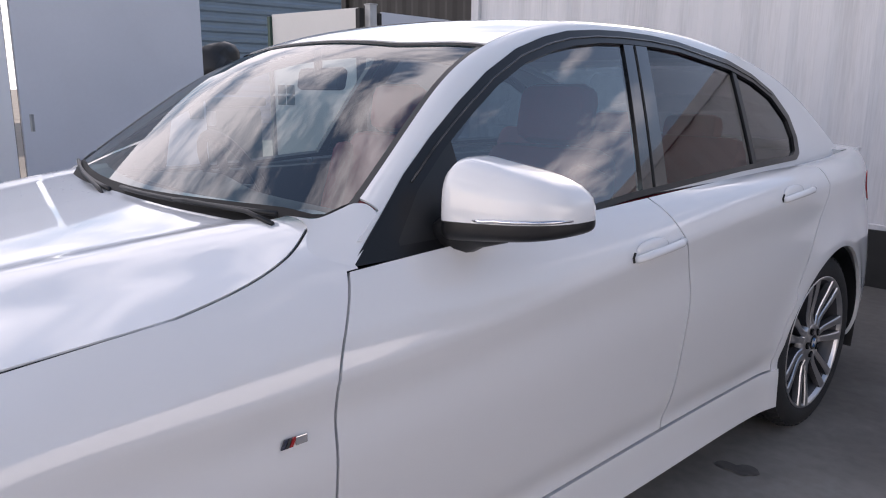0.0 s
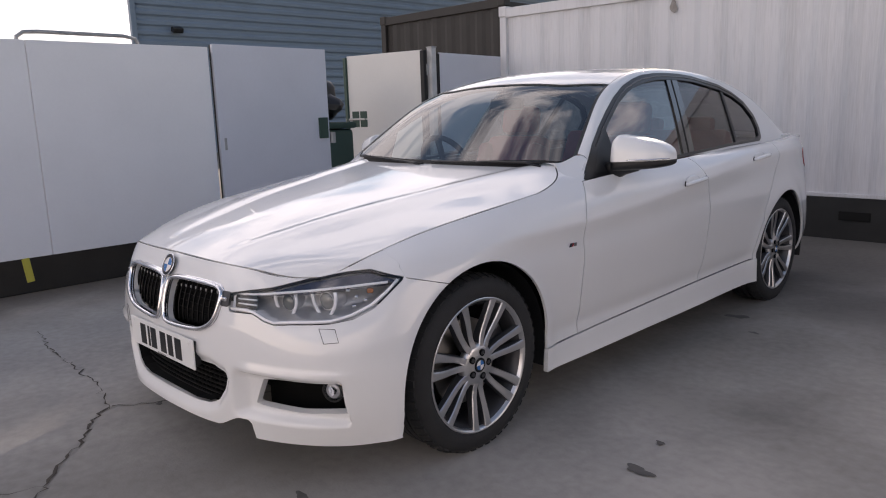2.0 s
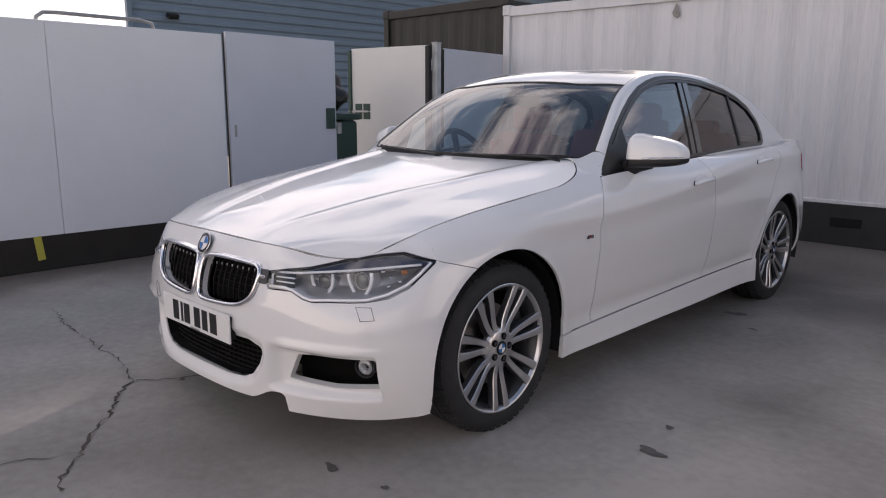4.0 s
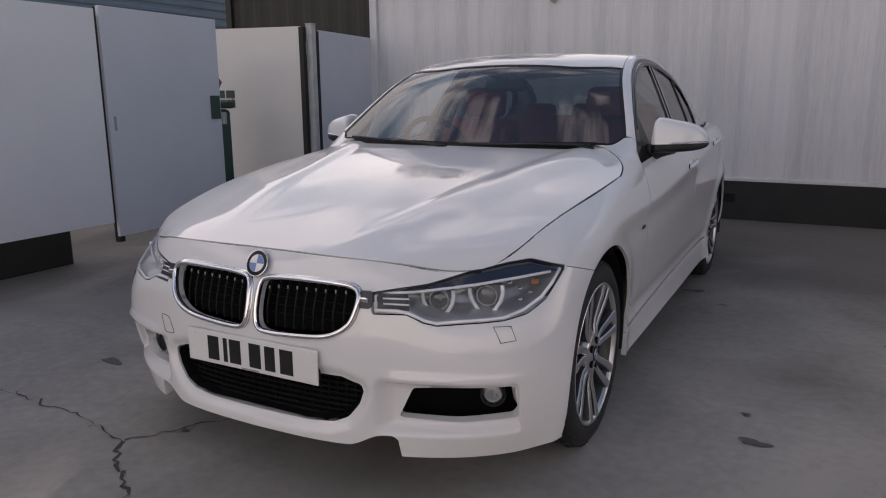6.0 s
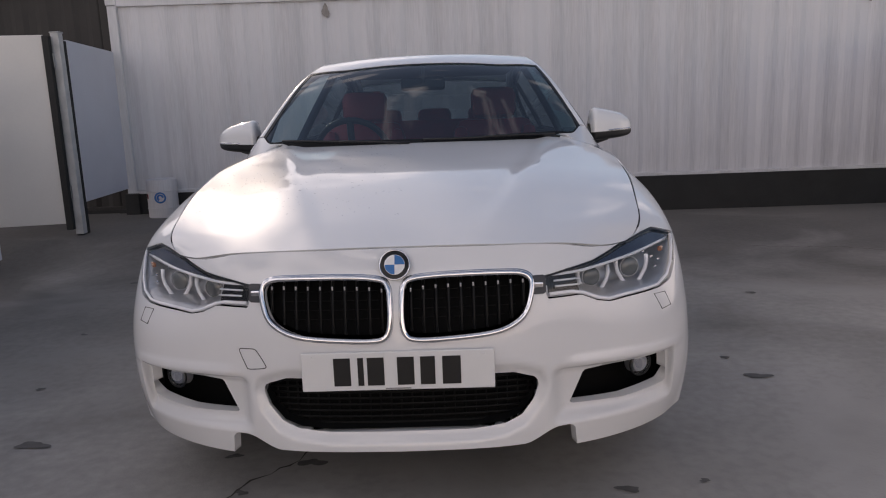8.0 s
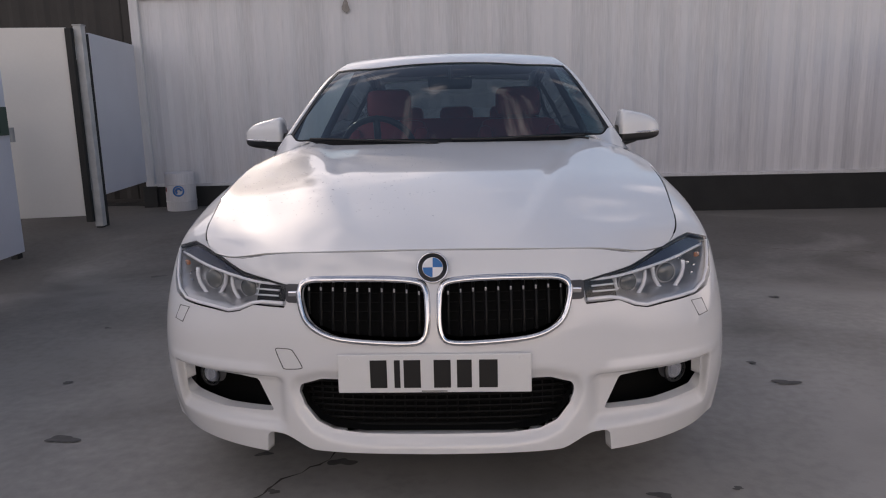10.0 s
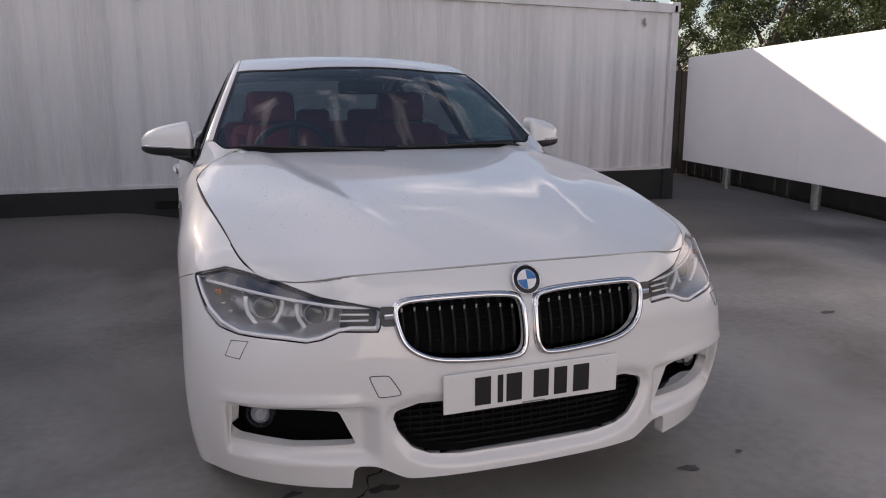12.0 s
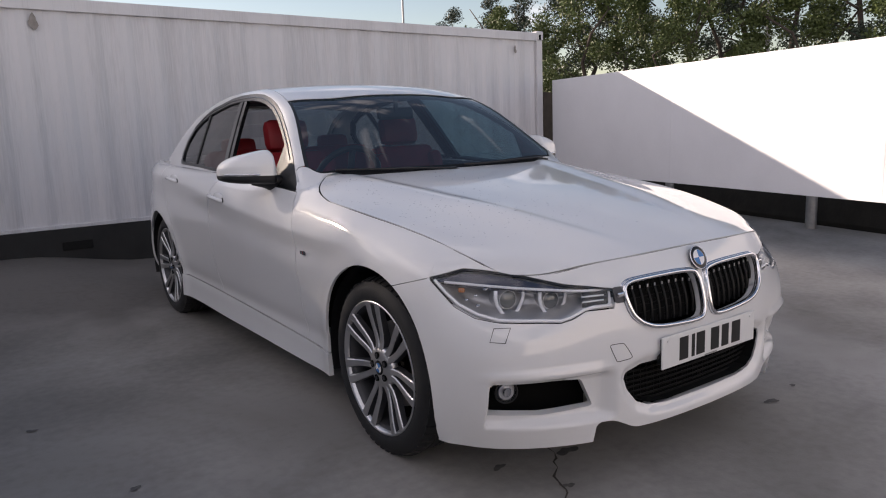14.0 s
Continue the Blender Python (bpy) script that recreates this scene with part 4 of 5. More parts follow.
# boot lid between rear window and tail
boot = grid(lambda p, q: np.stack([(.70 + .02 * np.sin(p * 3) - .08 * p) * q, 3.28 + .50 * p + .06 * (1 - q**2) * (1 - p) + .03 * p * (1 - q**3), 1.022 + .035 * (1 - q**2.5) - .02 * p**3], -1),
            np.linspace(0, 1, 20), np.linspace(0, 1, 20))
skin("boot_lid", boot, M_PAINT, car, .02, both=True)

# dark inside of the body
part("floor_pan", box_bm((1.20, 4.1, .30), (0, 1.55, .37), .03), M_DARK, car)
part("engine_bay", box_bm((1.24, 1.0, .20), (0, .12, .58), .03), M_DARK, car)


# ---- car: wheels ----
def lathe(name, prof, seg, mat, parent, centre=(0, 0, 0)):
    """Turns a profile of (radius, x) about the x axis."""
    verts, n = [], len(prof)
    for k in range(seg):
        a = k * math.tau / seg
        verts += [(x + centre[0], r * math.cos(a) + centre[1], r * math.sin(a) + centre[2]) for r, x in prof]
    faces = [(k * n + i, k * n + i + 1, (k + 1) % seg * n + i + 1, (k + 1) % seg * n + i) for k in range(seg) for i in range(n - 1)]
    ob = solid(name, mesh_of(name, verts, faces), mat, parent)
    ob.data.set_sharp_from_angle(angle=radians(40))
    return ob


def spoke_mesh():
    """One arm of a double spoke, along +z, its face towards +x."""
    rows = [(.046, .0125, .0105, -.014, .040), (.070, .0122, .0125, -.017, .036), (.095, .0118, .0165, -.021, .034), (.125, .0118, .0215, -.019, .030), (.160, .0126, .0262, -.013, .026),
            (.195, .0140, .0300, -.007, .024), (.225, .0158, .0325, -.003, .022), (.242, .0185, .0335, -.001, .018)]
    verts, faces = [], []
    for r, w, o, x, d in rows:
        for dx, dw in ((-d, -1.3), (-.004, -1.05), (0, -.8), (0, .8), (-.004, 1.05), (-d, 1.3)):
            verts.append((x + dx, o + dw * w, r))
    n = 6
    for i in range(len(rows) - 1):
        for k in range(n - 1):
            faces.append((i * n + k, i * n + k + 1, (i + 1) * n + k + 1, (i + 1) * n + k))
    me = mesh_of("spoke", verts, faces, flat=True)
    me.materials.append(M_RIM), me.materials.append(M_RIMDARK)  # machined face, painted flanks
    me.polygons.foreach_set("material_index", [1 if i % (n - 1) in (0, n - 2) else 0 for i in range(len(faces))])
    return me


def wheel():
    """A left wheel about the x axis; x = 0 is the outer face of the rim's lip."""
    w = empty("wheel", "", "")
    R = .336
    tyre = [(.250, -.010), (.257, -.004), (.266, .002), (.287, .004), (.306, .000), (.321, -.010), (.330, -.022), (.335, -.040), (R, -.060), (R, -.074), (.328, -.075), (.328, -.084), (R, -.085), (R, -.112),
            (.328, -.113), (.328, -.122), (R, -.123), (R, -.150), (.328, -.151), (.328, -.158), (R, -.159), (.334, -.180), (.325, -.200), (.302, -.215), (.27, -.222), (.243, -.212)]
    t = lathe("tyre", tyre[::-1], 72, M_TYRE, w)
    # tread blocks on the shoulder
    bm = bmesh.new()
    for k in range(54):
        turn = Matrix.Rotation(k * math.tau / 54, 4, "X")
        bmesh.ops.create_cube(bm, size=1, matrix=turn @ Matrix.Translation((-.034, 0, .3305)) @ Matrix.Rotation(radians(16), 4, "Y") @ Matrix.Diagonal((.040, .024, .0125, 1)))
    part("tread", bm, M_TYRE, w)
    lathe("rim", [(.2565, -.002), (.2535, .000), (.2490, -.001), (.2450, -.006), (.240, -.016)][::-1], 72, M_RIM, w)
    lathe("rim_barrel", [(.2402, -.0155), (.228, -.03), (.222, -.08), (.215, -.16), (.225, -.20), (.245, -.208)][::-1], 72, M_RIMDARK, w)
    sp = spoke_mesh()
    for k in range(7):
        for s in (1, -1):
            ob = new("spoke", sp)
            ob.parent = w
            ob.matrix_local = Matrix.Rotation(k * math.tau / 7 + radians(25.7), 4, "X") @ Matrix.Diagonal((1, s, 1.035, 1))
    lathe("hub", [(.026, -.010), (.034, -.0085), (.046, -.011), (.060, -.014), (.074, -.0175), (.080, -.024), (.082, -.045)], 56, M_RIM, w)
    for k in range(5):
        a = k * math.tau / 5 + .3
        pocket = Matrix.Translation((-.0105, .047 * math.sin(a), .047 * math.cos(a)))
        bolt = part("bolt_pocket", cyl_bm(.0135, .006, tuple(pocket.translation), "x", 20), M_DARK, w)
        part("wheel_bolt", cyl_bm(.0085, .005, tuple(pocket.translation + Vector((.002, 0, 0))), "x", 6), M_RIMDARK, bolt)
    cap = part("centre_cap", cyl_bm(.028, .010, (-.012, 0, 0), "x", 32, bevel=.002), M_GLOSS, w, smooth_=True)
    roundel(w, .019, Matrix.Translation((-.0065, 0, 0)) @ Matrix.Rotation(radians(90), 4, "Y") @ Matrix.Rotation(radians(90), 4, "Z"), name="cap_quarter")
    lathe("brake_disc", [(.06, -.085), (.155, -.085), (.165, -.088), (.165, -.108), (.06, -.108)], 48, M_DISC, w)
    part("brake_calliper", box_bm((.07, .13, .075), (-.092, .125, .06), .012, Matrix.Rotation(radians(25), 4, "X")), M_RIMDARK, w)
    lathe("wheel_back", [(.02, -.115), (.225, -.115)], 40, M_DARK, w)
    return w


def roundel(parent, r, m, name="badge_quarter"):
    """Four plain quarters, blue and white, in the plane z = 0 of m."""
    for k in range(4):
        verts = [(0, 0, 0), (0, 0, -.002)]
        n = 8
        for i in range(n + 1):
            a = (k + i / n) * math.pi / 2
            verts += [(r * math.cos(a), r * math.sin(a), 0), (r * math.cos(a), r * math.sin(a), -.002)]
        faces = [(0, 2 + 2 * i, 4 + 2 * i) for i in range(n)] + [(2 + 2 * i, 3 + 2 * i, 5 + 2 * i, 4 + 2 * i) for i in range(n)]
        me = mesh_of(name, [m @ Vector(v) for v in verts], faces, flat=True)
        solid(name, me, (M_BLUE, M_WHITE)[k % 2], parent)


XW = .878
w0 = wheel()
w0.parent = car
w0.matrix_local = pose(XW, 0, .330)
for x, y, turn, roll_ in ((XW - .012, 2.81, 0, 40), (-XW, 0, 180, 30), (-XW + .012, 2.81, 180, 65)):
    w = copy_thing(w0, pose(x, y, .330, 0, 0, turn) @ pose(0, 0, 0, roll_, 0, 0))
    w.parent = car
for sd in (1, -1):
    for yc, rr in ((-.012, .398), (2.805, .388)):
        verts, faces = [], []
        for i in range(25):
            a = math.pi * (i / 24 * 1.16 - .08)
            for x in (.60, .872):
                verts.append((sd * x, yc + rr * math.cos(a), .325 + rr * math.sin(a)))
        faces = [(2 * i, 2 * i + 1, 2 * i + 3, 2 * i + 2) for i in range(24)] + [tuple(2 * i for i in range(25))]
        solid("arch_liner", mesh_of("arch_liner", verts, faces), M_BLACK, car)

# ---- car: nose ----
fp = belt_patch[0][belt_patch[0][:, 1] < -.15]


def front_y(x, z):
    d = np.hypot(fp[:, 0] - abs(x), fp[:, 2] - z)
    k = np.argsort(d)[:5]
    wgt = 1 / (d[k] + .002) ** 2
    return float((fp[k, 1] * wgt).sum() / wgt.sum())


def on_front(x, z, out=0.0):
    return Vector((x, front_y(x, z) - out, z))


def outline_tube(name, pts, r, mat, parent, out=.0, squash=1.0, closed=True):
    return solid(name, tube_mesh(name, [on_front(x, z, out) for x, z in pts], r, 8, closed, squash), mat, parent)


def inside_span(poly, x):
    """Lowest and highest z of an outline at x."""
    zs = [z0 + (z1 - z0) * (x - x0) / (x1 - x0) for (x0, z0), (x1, z1) in zip(poly, np.roll(poly, -1, 0)) if (x0 - x) * (x1 - x) < 0]
    return (min(zs), max(zs)) if len(zs) > 1 else None


KID = rounded(KIDNEY, 4)
for sd in (1, -1):
    k = empty("kidney_grille", "", "")
    k.parent = car
    pts = [(sd * x, z) for x, z in KID]
    outline_tube("chrome_frame", pts, .0085, M_CHROME, k, .006)
    outline_tube("frame_flank", [(sd * ((x - .195) * 1.018 + .195), (z - .617) * 1.03 + .617) for x, z in KID], .0075, M_CHROME, k, -.004)
    inner = [((x - .195) * .955 + .195, (z - .617) * .90 + .617) for x, z in KID]
    solid("grille_back", mesh_of("grille_back", [on_front(sd * x, z, -.055) for x, z in KID], [tuple(range(len(KID)))[::sd]]), M_DARK, k)
    for i in range(10):
        x = .040 + i * .0345
        sp = inside_span(np.array(inner), x)
        if sp:
            zs = np.linspace(sp[0], sp[1], 7)
            path = [Vector((sd * x, front_y(x, z) + .022 + .030 * ((z - sp[0]) / (sp[1] - sp[0]) - .5) ** 2, z)) for z in zs]
            solid("grille_slat", tube_mesh("grille_slat", path, .0034, 6, squash=1.8), M_SLAT, k)
            # satin block put in for the highlight near the slat's top
            part("slat_tip", box_bm((.0055, .004, .011), tuple(path[5] + Vector((0, -.006, 0))), .0015), M_SATIN, k)
    for z in (.575, .60, .625, .65):
        xs = [x for x in np.linspace(.03, .36, 12) if inside_span(np.array(inner), x) and inside_span(np.array(inner), x)[0] < z < inside_span(np.array(inner), x)[1]]
        solid("radiator_bar", tube_mesh("radiator_bar", [Vector((sd * x, front_y(x, z) + .052, z)) for x in xs], .0015, 5), M_GRILLE, k)
    # chrome link between grille and lamp
    link = cut(belt_patch, away([(.372, .684), (.412, .684), (.412, .634), (.372, .634)], X, Z), lambda p: p[:, 1] + .3)
    skin("grille_link", link, M_RIMDARK, k, .01, side=sd, shift=.003)
    part("link_bar", box_bm((.030, .012, .016), (sd * .390, front_y(.39, .66) - .005, .660), .004), M_CHROME, k)

# lower mouth and the fog openings
mouth = empty("lower_grille", "", "")
mouth.parent = car
xs_, zs_ = np.linspace(-.43, .43, 23), (.225, .27, .33, .39, .45)
solid("grille_back", mesh_of("grille_back", [(x, front_y(x, z) + .058, z) for x in xs_ for z in zs_], [(i * 5 + j, i * 5 + 5 + j, i * 5 + 6 + j, i * 5 + 1 + j) for i in range(22) for j in range(4)]), M_DARK, mouth)
for z in np.linspace(.270, .415, 9):
    hw = .385 - .10 * max(0, (.34 - z) / .07) ** 1.3
    solid("grille_bar", tube_mesh("grille_bar", [Vector((x, front_y(x, z) + .048, z)) for x in np.linspace(-hw, hw, 15)], .0036, 5, squash=1.8), M_GRILLE, mouth)
for x in np.linspace(-.36, .36, 25):
    solid("grille_web", tube_mesh("grille_web", [Vector((x, front_y(x, z) + .052, z)) for z in (.280 + .3 * max(0, abs(x) - .30), .35, .418)], .003, 5), M_GRILLE, mouth)


def shroud(name, outline, near, far, parent):
    """Black wall running back from the edge of an opening in the nose."""
    n = len(outline)
    verts = [on_front(x, z, -near) for x, z in outline] + [on_front(x, z, -far) for x, z in outline]
    solid(name, mesh_of(name, verts, [(i, (i + 1) % n, n + (i + 1) % n, n + i) for i in range(n)], flat=True), M_GRILLE, parent)


half = [(x * .982, .345 + (z - .345) * .92) for x, z in MOUTH if x > 0]
shroud("grille_shroud", half + [(-x, z) for x, z in half[::-1]], .004, .075, mouth)
for sd in (1, -1):
    fog = empty("fog_lamp", "", "")
    fog.parent = car
    solid("intake_back", mesh_of("intake_back", [(sd * x, y, z) for x, y, z in [(.43, -.62, .44), (.84, -.40, .44), (.84, -.40, .24), (.43, -.62, .24)]], [(0, 1, 2, 3)[::sd]]), M_DARK, fog)
    m = Matrix.Translation((sd * .716, -.553, .358)) @ Matrix.Rotation(sd * radians(24), 4, "Z")
    bm = cyl_bm(.036, .03, (0, .012, 0), "y", 28, .026)
    bm.transform(m)
    part("reflector", bm, M_SATIN, fog, smooth_=True)
    solid("lamp_rim", tube_mesh("lamp_rim", [m @ Vector((.037 * math.cos(a), -.004, .037 * math.sin(a))) for a in np.linspace(0, math.tau, 28, endpoint=False)], .003, 6, True), M_BLACK, fog)
    bm = bmesh.new()
    bmesh.ops.create_uvsphere(bm, u_segments=24, v_segments=12, radius=.035, matrix=m @ Matrix.Translation((0, -.002, 0)) @ Matrix.Diagonal((1, .28, 1, 1)))
    part("lens", bm, M_LENS, fog, smooth_=True).visible_shadow = False
    part("bulb", cyl_bm(.016, .02, tuple(m @ Vector((0, 0, 0))), "y", 12), M_CHROME, fog)
    # washer cap outline on each side
    outline_tube("washer_cap_seam", [(sd * x, z) for x, z in ((.742, .590), (.782, .588), (.800, .548), (.766, .545))], .0013, M_RAIL, car, .0008)
outline_tube("tow_cap_seam", [(-x, z) for x, z in rounded([(.446, .505), (.425, .506), (.402, .505), (.392, .495), (.372, .462), (.374, .453), (.40, .449), (.424, .448), (.430, .456), (.446, .494)], 3)], .0012, M_RAIL, car, .0002)

# headlamps
for sd in (1, -1):
    lamp = empty("headlamp", "", "")
    lamp.parent = car
    bowl = cut(belt_patch, front_only(f_lamp), lambda p: p[:, 1] - .1)
    skin("lens_cover", cut(belt_patch, off(front_only(f_lamp), .0015), lambda p: p[:, 1] - .1), M_LENS, lamp, 0, side=sd, shift=.0005).visible_shadow = False
    band = cut(bowl, lambda p: -f_lamp(p) - .005, lambda p: .655 - p[:, 2])
    skin("black_surround", band, M_GLOSS, lamp, .02, side=sd, shift=-.002)
    # satin housing set back behind the cover
    b = outward(bowl)
    nv = normals(b)
    house = (b[0] - nv * (.016 + .105 * smooth(.004, .045, -f_lamp(b[0])))[:, None] * (.5, 1, .25), b[1])
    skin("housing", house, M_HOUSING, lamp, 0, side=sd)
    # black end behind the marker blades
    skin("inner_panel", cut(bowl, lambda p: H45(p) + .012, off(f_lamp, .004)), M_GLOSS, lamp, 0, side=sd, shift=-.019)
    # upper eyelid, dark blue-grey
    lid = cut(bowl, lambda p: (.684 + .078 * np.clip(H45(p) + .02, 0, .5)) - p[:, 2], lambda p: f_lamp(p) + .010)
    skin("eyelid", lid, M_LID, lamp, .03, side=sd, shift=-.010)

    def lid_line(h):
        return .684 + .078 * min(max(h + .02, 0), .5)

    def on_lamp(h, z, inset):
        q = bowl[0]
        d = np.hypot(.8 * q[:, 0] + .6 * q[:, 1] - h, q[:, 2] - z)
        kk = np.argsort(d)[:4]
        wgt = 1 / (d[kk] + .002) ** 2
        p = (q[kk] * wgt[:, None]).sum(0) / wgt.sum()
        return Vector((sd * (p[0] - .6 * inset), p[1] + .75 * inset, p[2]))

    solid("light_bar", tube_mesh("light_bar", [on_lamp(h, lid_line(h) - .004, .012) for h in np.linspace(-.09, .43, 16)], .0048, 6), M_BRIGHT, lamp)
    solid("chrome_strip", tube_mesh("chrome_strip", [on_lamp(h, z, .004) for h, z in ((-.105, .630), (-.04, .631), (-.010, .626), (.012, .617), (.034, .607), (.066, .601), (.126, .606), (.20, .609), (.26, .612), (.325, .626), (.385, .652), (.425, .686), (.462, .722))], .0058, 6), M_BRIGHT, lamp)
    for k in range(2):
        solid("marker_blade", tube_mesh("marker_blade", [on_lamp(h, .646 + .016 * k, .014) for h in (-.080, -.005)], .0030, 6), M_BRIGHT, lamp)
    # two ringed projectors
    for (ex, ey, ez), r in (((.560, -.602, .645), .043), ((.686, -.536, .657), .045)):
        m = Matrix.Translation((sd * ex, ey, ez)) @ Matrix.Rotation(sd * radians(14), 4, "Z")
        bend = [(1.06, .82), (1.10, .30), (.98, -.22), (.62, -.82), (.40, -.97), (-.40, -.97), (-.62, -.82), (-.98, -.22), (-1.10, .30), (-1.06, .82)]
        solid("light_ring", tube_mesh("light_ring", [m @ Vector((r * x, -.012, r * z)) for x, z in bend], .0064, 8), M_BRIGHT, lamp)
        part("ring_clip", box_bm((.016, .008, .010), tuple(m @ Vector((0, -.010, -1.16 * r))), .002), M_BRIGHT, lamp)
        bm = cyl_bm(r * .97, .05, (0, .024, 0), "y", 32, r * .7)
        bm.transform(m)
        part("projector_bowl", bm, M_HOUSING, lamp, smooth_=True)
        bm = bmesh.new()
        bmesh.ops.create_uvsphere(bm, u_segments=24, v_segments=12, radius=r * .68, matrix=m @ Matrix.Translation((0, .004, 0)) @ Matrix.Diagonal((1, .45, 1, 1)))
        part("projector_lens", bm, M_PROJECTOR, lamp, smooth_=True)
    part("amber_reflector", box_bm((.022, .012, .016), tuple(on_lamp(.375, .692, .012)), .004, Matrix.Rotation(sd * radians(52), 4, "Z")), M_AMBER, lamp)
    for h, z in ((.33, .672), (.36, .660), (.325, .645), (.30, .690)):
        part("facet", box_bm((.013, .008, .009), tuple(on_lamp(h, z, .035)), .003, Matrix.Rotation(sd * radians(45 + 300 * (z - .66)), 4, "Z")), M_CHROME, lamp)

# number plate, nose badge
plate = part("number_plate", box_bm((.528, .007, .110), (0, -.8125, .4485), .003), M_PLATE, car, "white number plate with black characters blanked to bars")
part("plate_mount", box_bm((.50, .03, .09), (0, -.795, .4485), .004), M_BLACK, car)
for x, w_ in ((-.152, .046), (-.101, .016), (-.060, .046), (.022, .046), (.082, .040), (.147, .050)):
    part("character_bar", box_bm((w_, .002, .079), (x, -.8165, .4480), 0), M_INK, plate)
part("small_print_bar", box_bm((.07, .0015, .004), (0, -.8163, .3985), 0), M_GALV, plate)
for x in (-.235, .235):
    part("plate_screw", cyl_bm(.006, .003, (x, -.817, .488), "y", 12), M_PLATE, plate)
mb = Matrix.Translation((0, -.7545, .7295)) @ Matrix.Rotation(radians(66), 4, "X")
bm = cyl_bm(.041, .008, (0, 0, 0), "z", 40, bevel=.002)
bm.transform(mb)
badge = part("nose_badge", bm, M_GLOSS, car, "round blue and white enamel badge", smooth_=True)
solid("chrome_ring", tube_mesh("chrome_ring", [mb @ Vector((.041 * math.cos(a), .041 * math.sin(a), .003)) for a in np.linspace(0, math.tau, 40, endpoint=False)], .0022, 6, True), M_CHROME, badge)
solid("inner_ring", tube_mesh("inner_ring", [mb @ Vector((.0275 * math.cos(a), .0275 * math.sin(a), .0042)) for a in np.linspace(0, math.tau, 32, endpoint=False)], .001, 6, True), M_CHROME, badge)
roundel(badge, .027, mb @ Matrix.Translation((0, 0, .0052)))

# wing badges, door handles, mirrors
for sd in (1, -1):
    for k, mt in enumerate((M_LID, M_RIMDARK, M_REDLENS)):
        sh = Matrix(((1, 0, 0, 0), (0, 1, .45, 0), (0, 0, 1, 0), (0, 0, 0, 1)))
        part("wing_badge_stripe", box_bm((.003, .0065, .015), (sd * .899, .528 + k * .0075, .704), 0, sh), mt, car)
    part("wing_badge", box_bm((.003, .022, .015), (sd * .899, .559, .704), .001), M_CHROME, car)
    for y, z in ((1.582, .872), (2.385, .940)):
        side_x = float(np.interp(y, [1.2, 1.75, 2.3, 2.81], [.905, .908, .908, .90]))
        bm = bmesh.new()
        bmesh.ops.create_uvsphere(bm, u_segments=24, v_segments=12, radius=1, matrix=Matrix.Translation((sd * (side_x - .004), y - .02, z + .006)) @ Matrix.Diagonal((.012, .072, .026, 1)))
        part("handle_cup", bm, M_PAINT, car, smooth_=True)
        path = [Vector((sd * (side_x + o), y + d, z + e)) for d, o, e in ((-.108, -.010, -.010), (-.100, .008, -.008), (-.06, .016, -.002), (.02, .018, .004), (.08, .016, .008), (.108, .008, .010), (.114, -.010, .010))]
        solid("door_handle", tube_mesh("door_handle", path, [.008, .010, .011, .011, .011, .010, .008], 12, squash=.8), M_PAINT, car)
        solid("handle_shadow_gap", tube_mesh("handle_shadow_gap", [Vector((sd * (side_x + .005), y + d, z - .003 + e)) for d, e in ((-.112, -.012), (-.116, 0), (-.110, .012))], .003, 6), M_RAIL, car)

    mirror = empty("door_mirror", "", "")
    mirror.parent = car

    def shell(u, v):
        """Mirror housing: u round, v from the outer tip to the root."""
        a = u * math.tau
        c_, s_ = np.cos(a), np.sin(a)
        x = .826 + .226 * v
        root = (1 - (1 - np.clip(v / .13, 0, 1)) ** 2.4) ** .5
        tip = np.clip(1 - np.clip((v - .56) / .44, 0, 1) ** 2.6, 0, 1) ** .5
        up = (.126 - .058 * v**1.2) * (.35 + .65 * root) * tip**.6
        dd = .086 * tip**.8 * (.80 + .20 * root)
        zz = np.where(s_ > 0, np.abs(s_) ** .50 * up, -np.abs(s_) ** .45 * (.042 - .010 * v) * tip**.6)
        yy = np.sign(c_) * np.abs(c_) ** .62 * dd
        yy = np.minimum(yy, .045)
        return np.stack([x, .998 + yy + .085 * v**1.5, 1.010 + .008 * v + zz], -1)

    sh = grid(shell, np.linspace(0, 1, 41), np.r_[np.linspace(0, .9, 18), .94, .97, .985, .995, 1.0])
    sh = outward(sh, (.91, 1.03, 1.04))
    split = lambda p: 1.013 + .030 * (p[:, 0] - .826) - p[:, 2]
    for nm, pt, mt, sft in (("mirror_cap", clip(sh, split), M_PAINT, 0), ("mirror_base", clip(sh, neg(split)), M_BLACK, -.001)):
        pts, fcs = pt if sd > 0 else flipped(pt)
        solid(nm, mesh_of(nm, pts, fcs), mt, mirror)
    strip = []
    for v in np.linspace(.36, .985, 12):
        q = np.array([shell(u, v) for u in np.linspace(.40, .58, 500)])
        j = q[np.argmin(np.abs(q[:, 2] - (1.0185 + .030 * (q[:, 0] - .826))))]
        strip.append(Vector((sd * j[0], j[1] - .001, j[2])))
    solid("indicator_strip", tube_mesh("indicator_strip", strip, [.0015] + [.0042] * 10 + [.002], 8), M_CHROME, mirror)
    arm = [Vector((sd * x, y, z)) for x, y, z in ((.800, .960, .962), (.825, .975, .976), (.86, .985, .990), (.92, 1.0, 1.0))]
    solid("mirror_arm", tube_mesh("mirror_arm", arm, [.034, .034, .030, .024], 12, squash=1.5), M_BLACK, mirror)
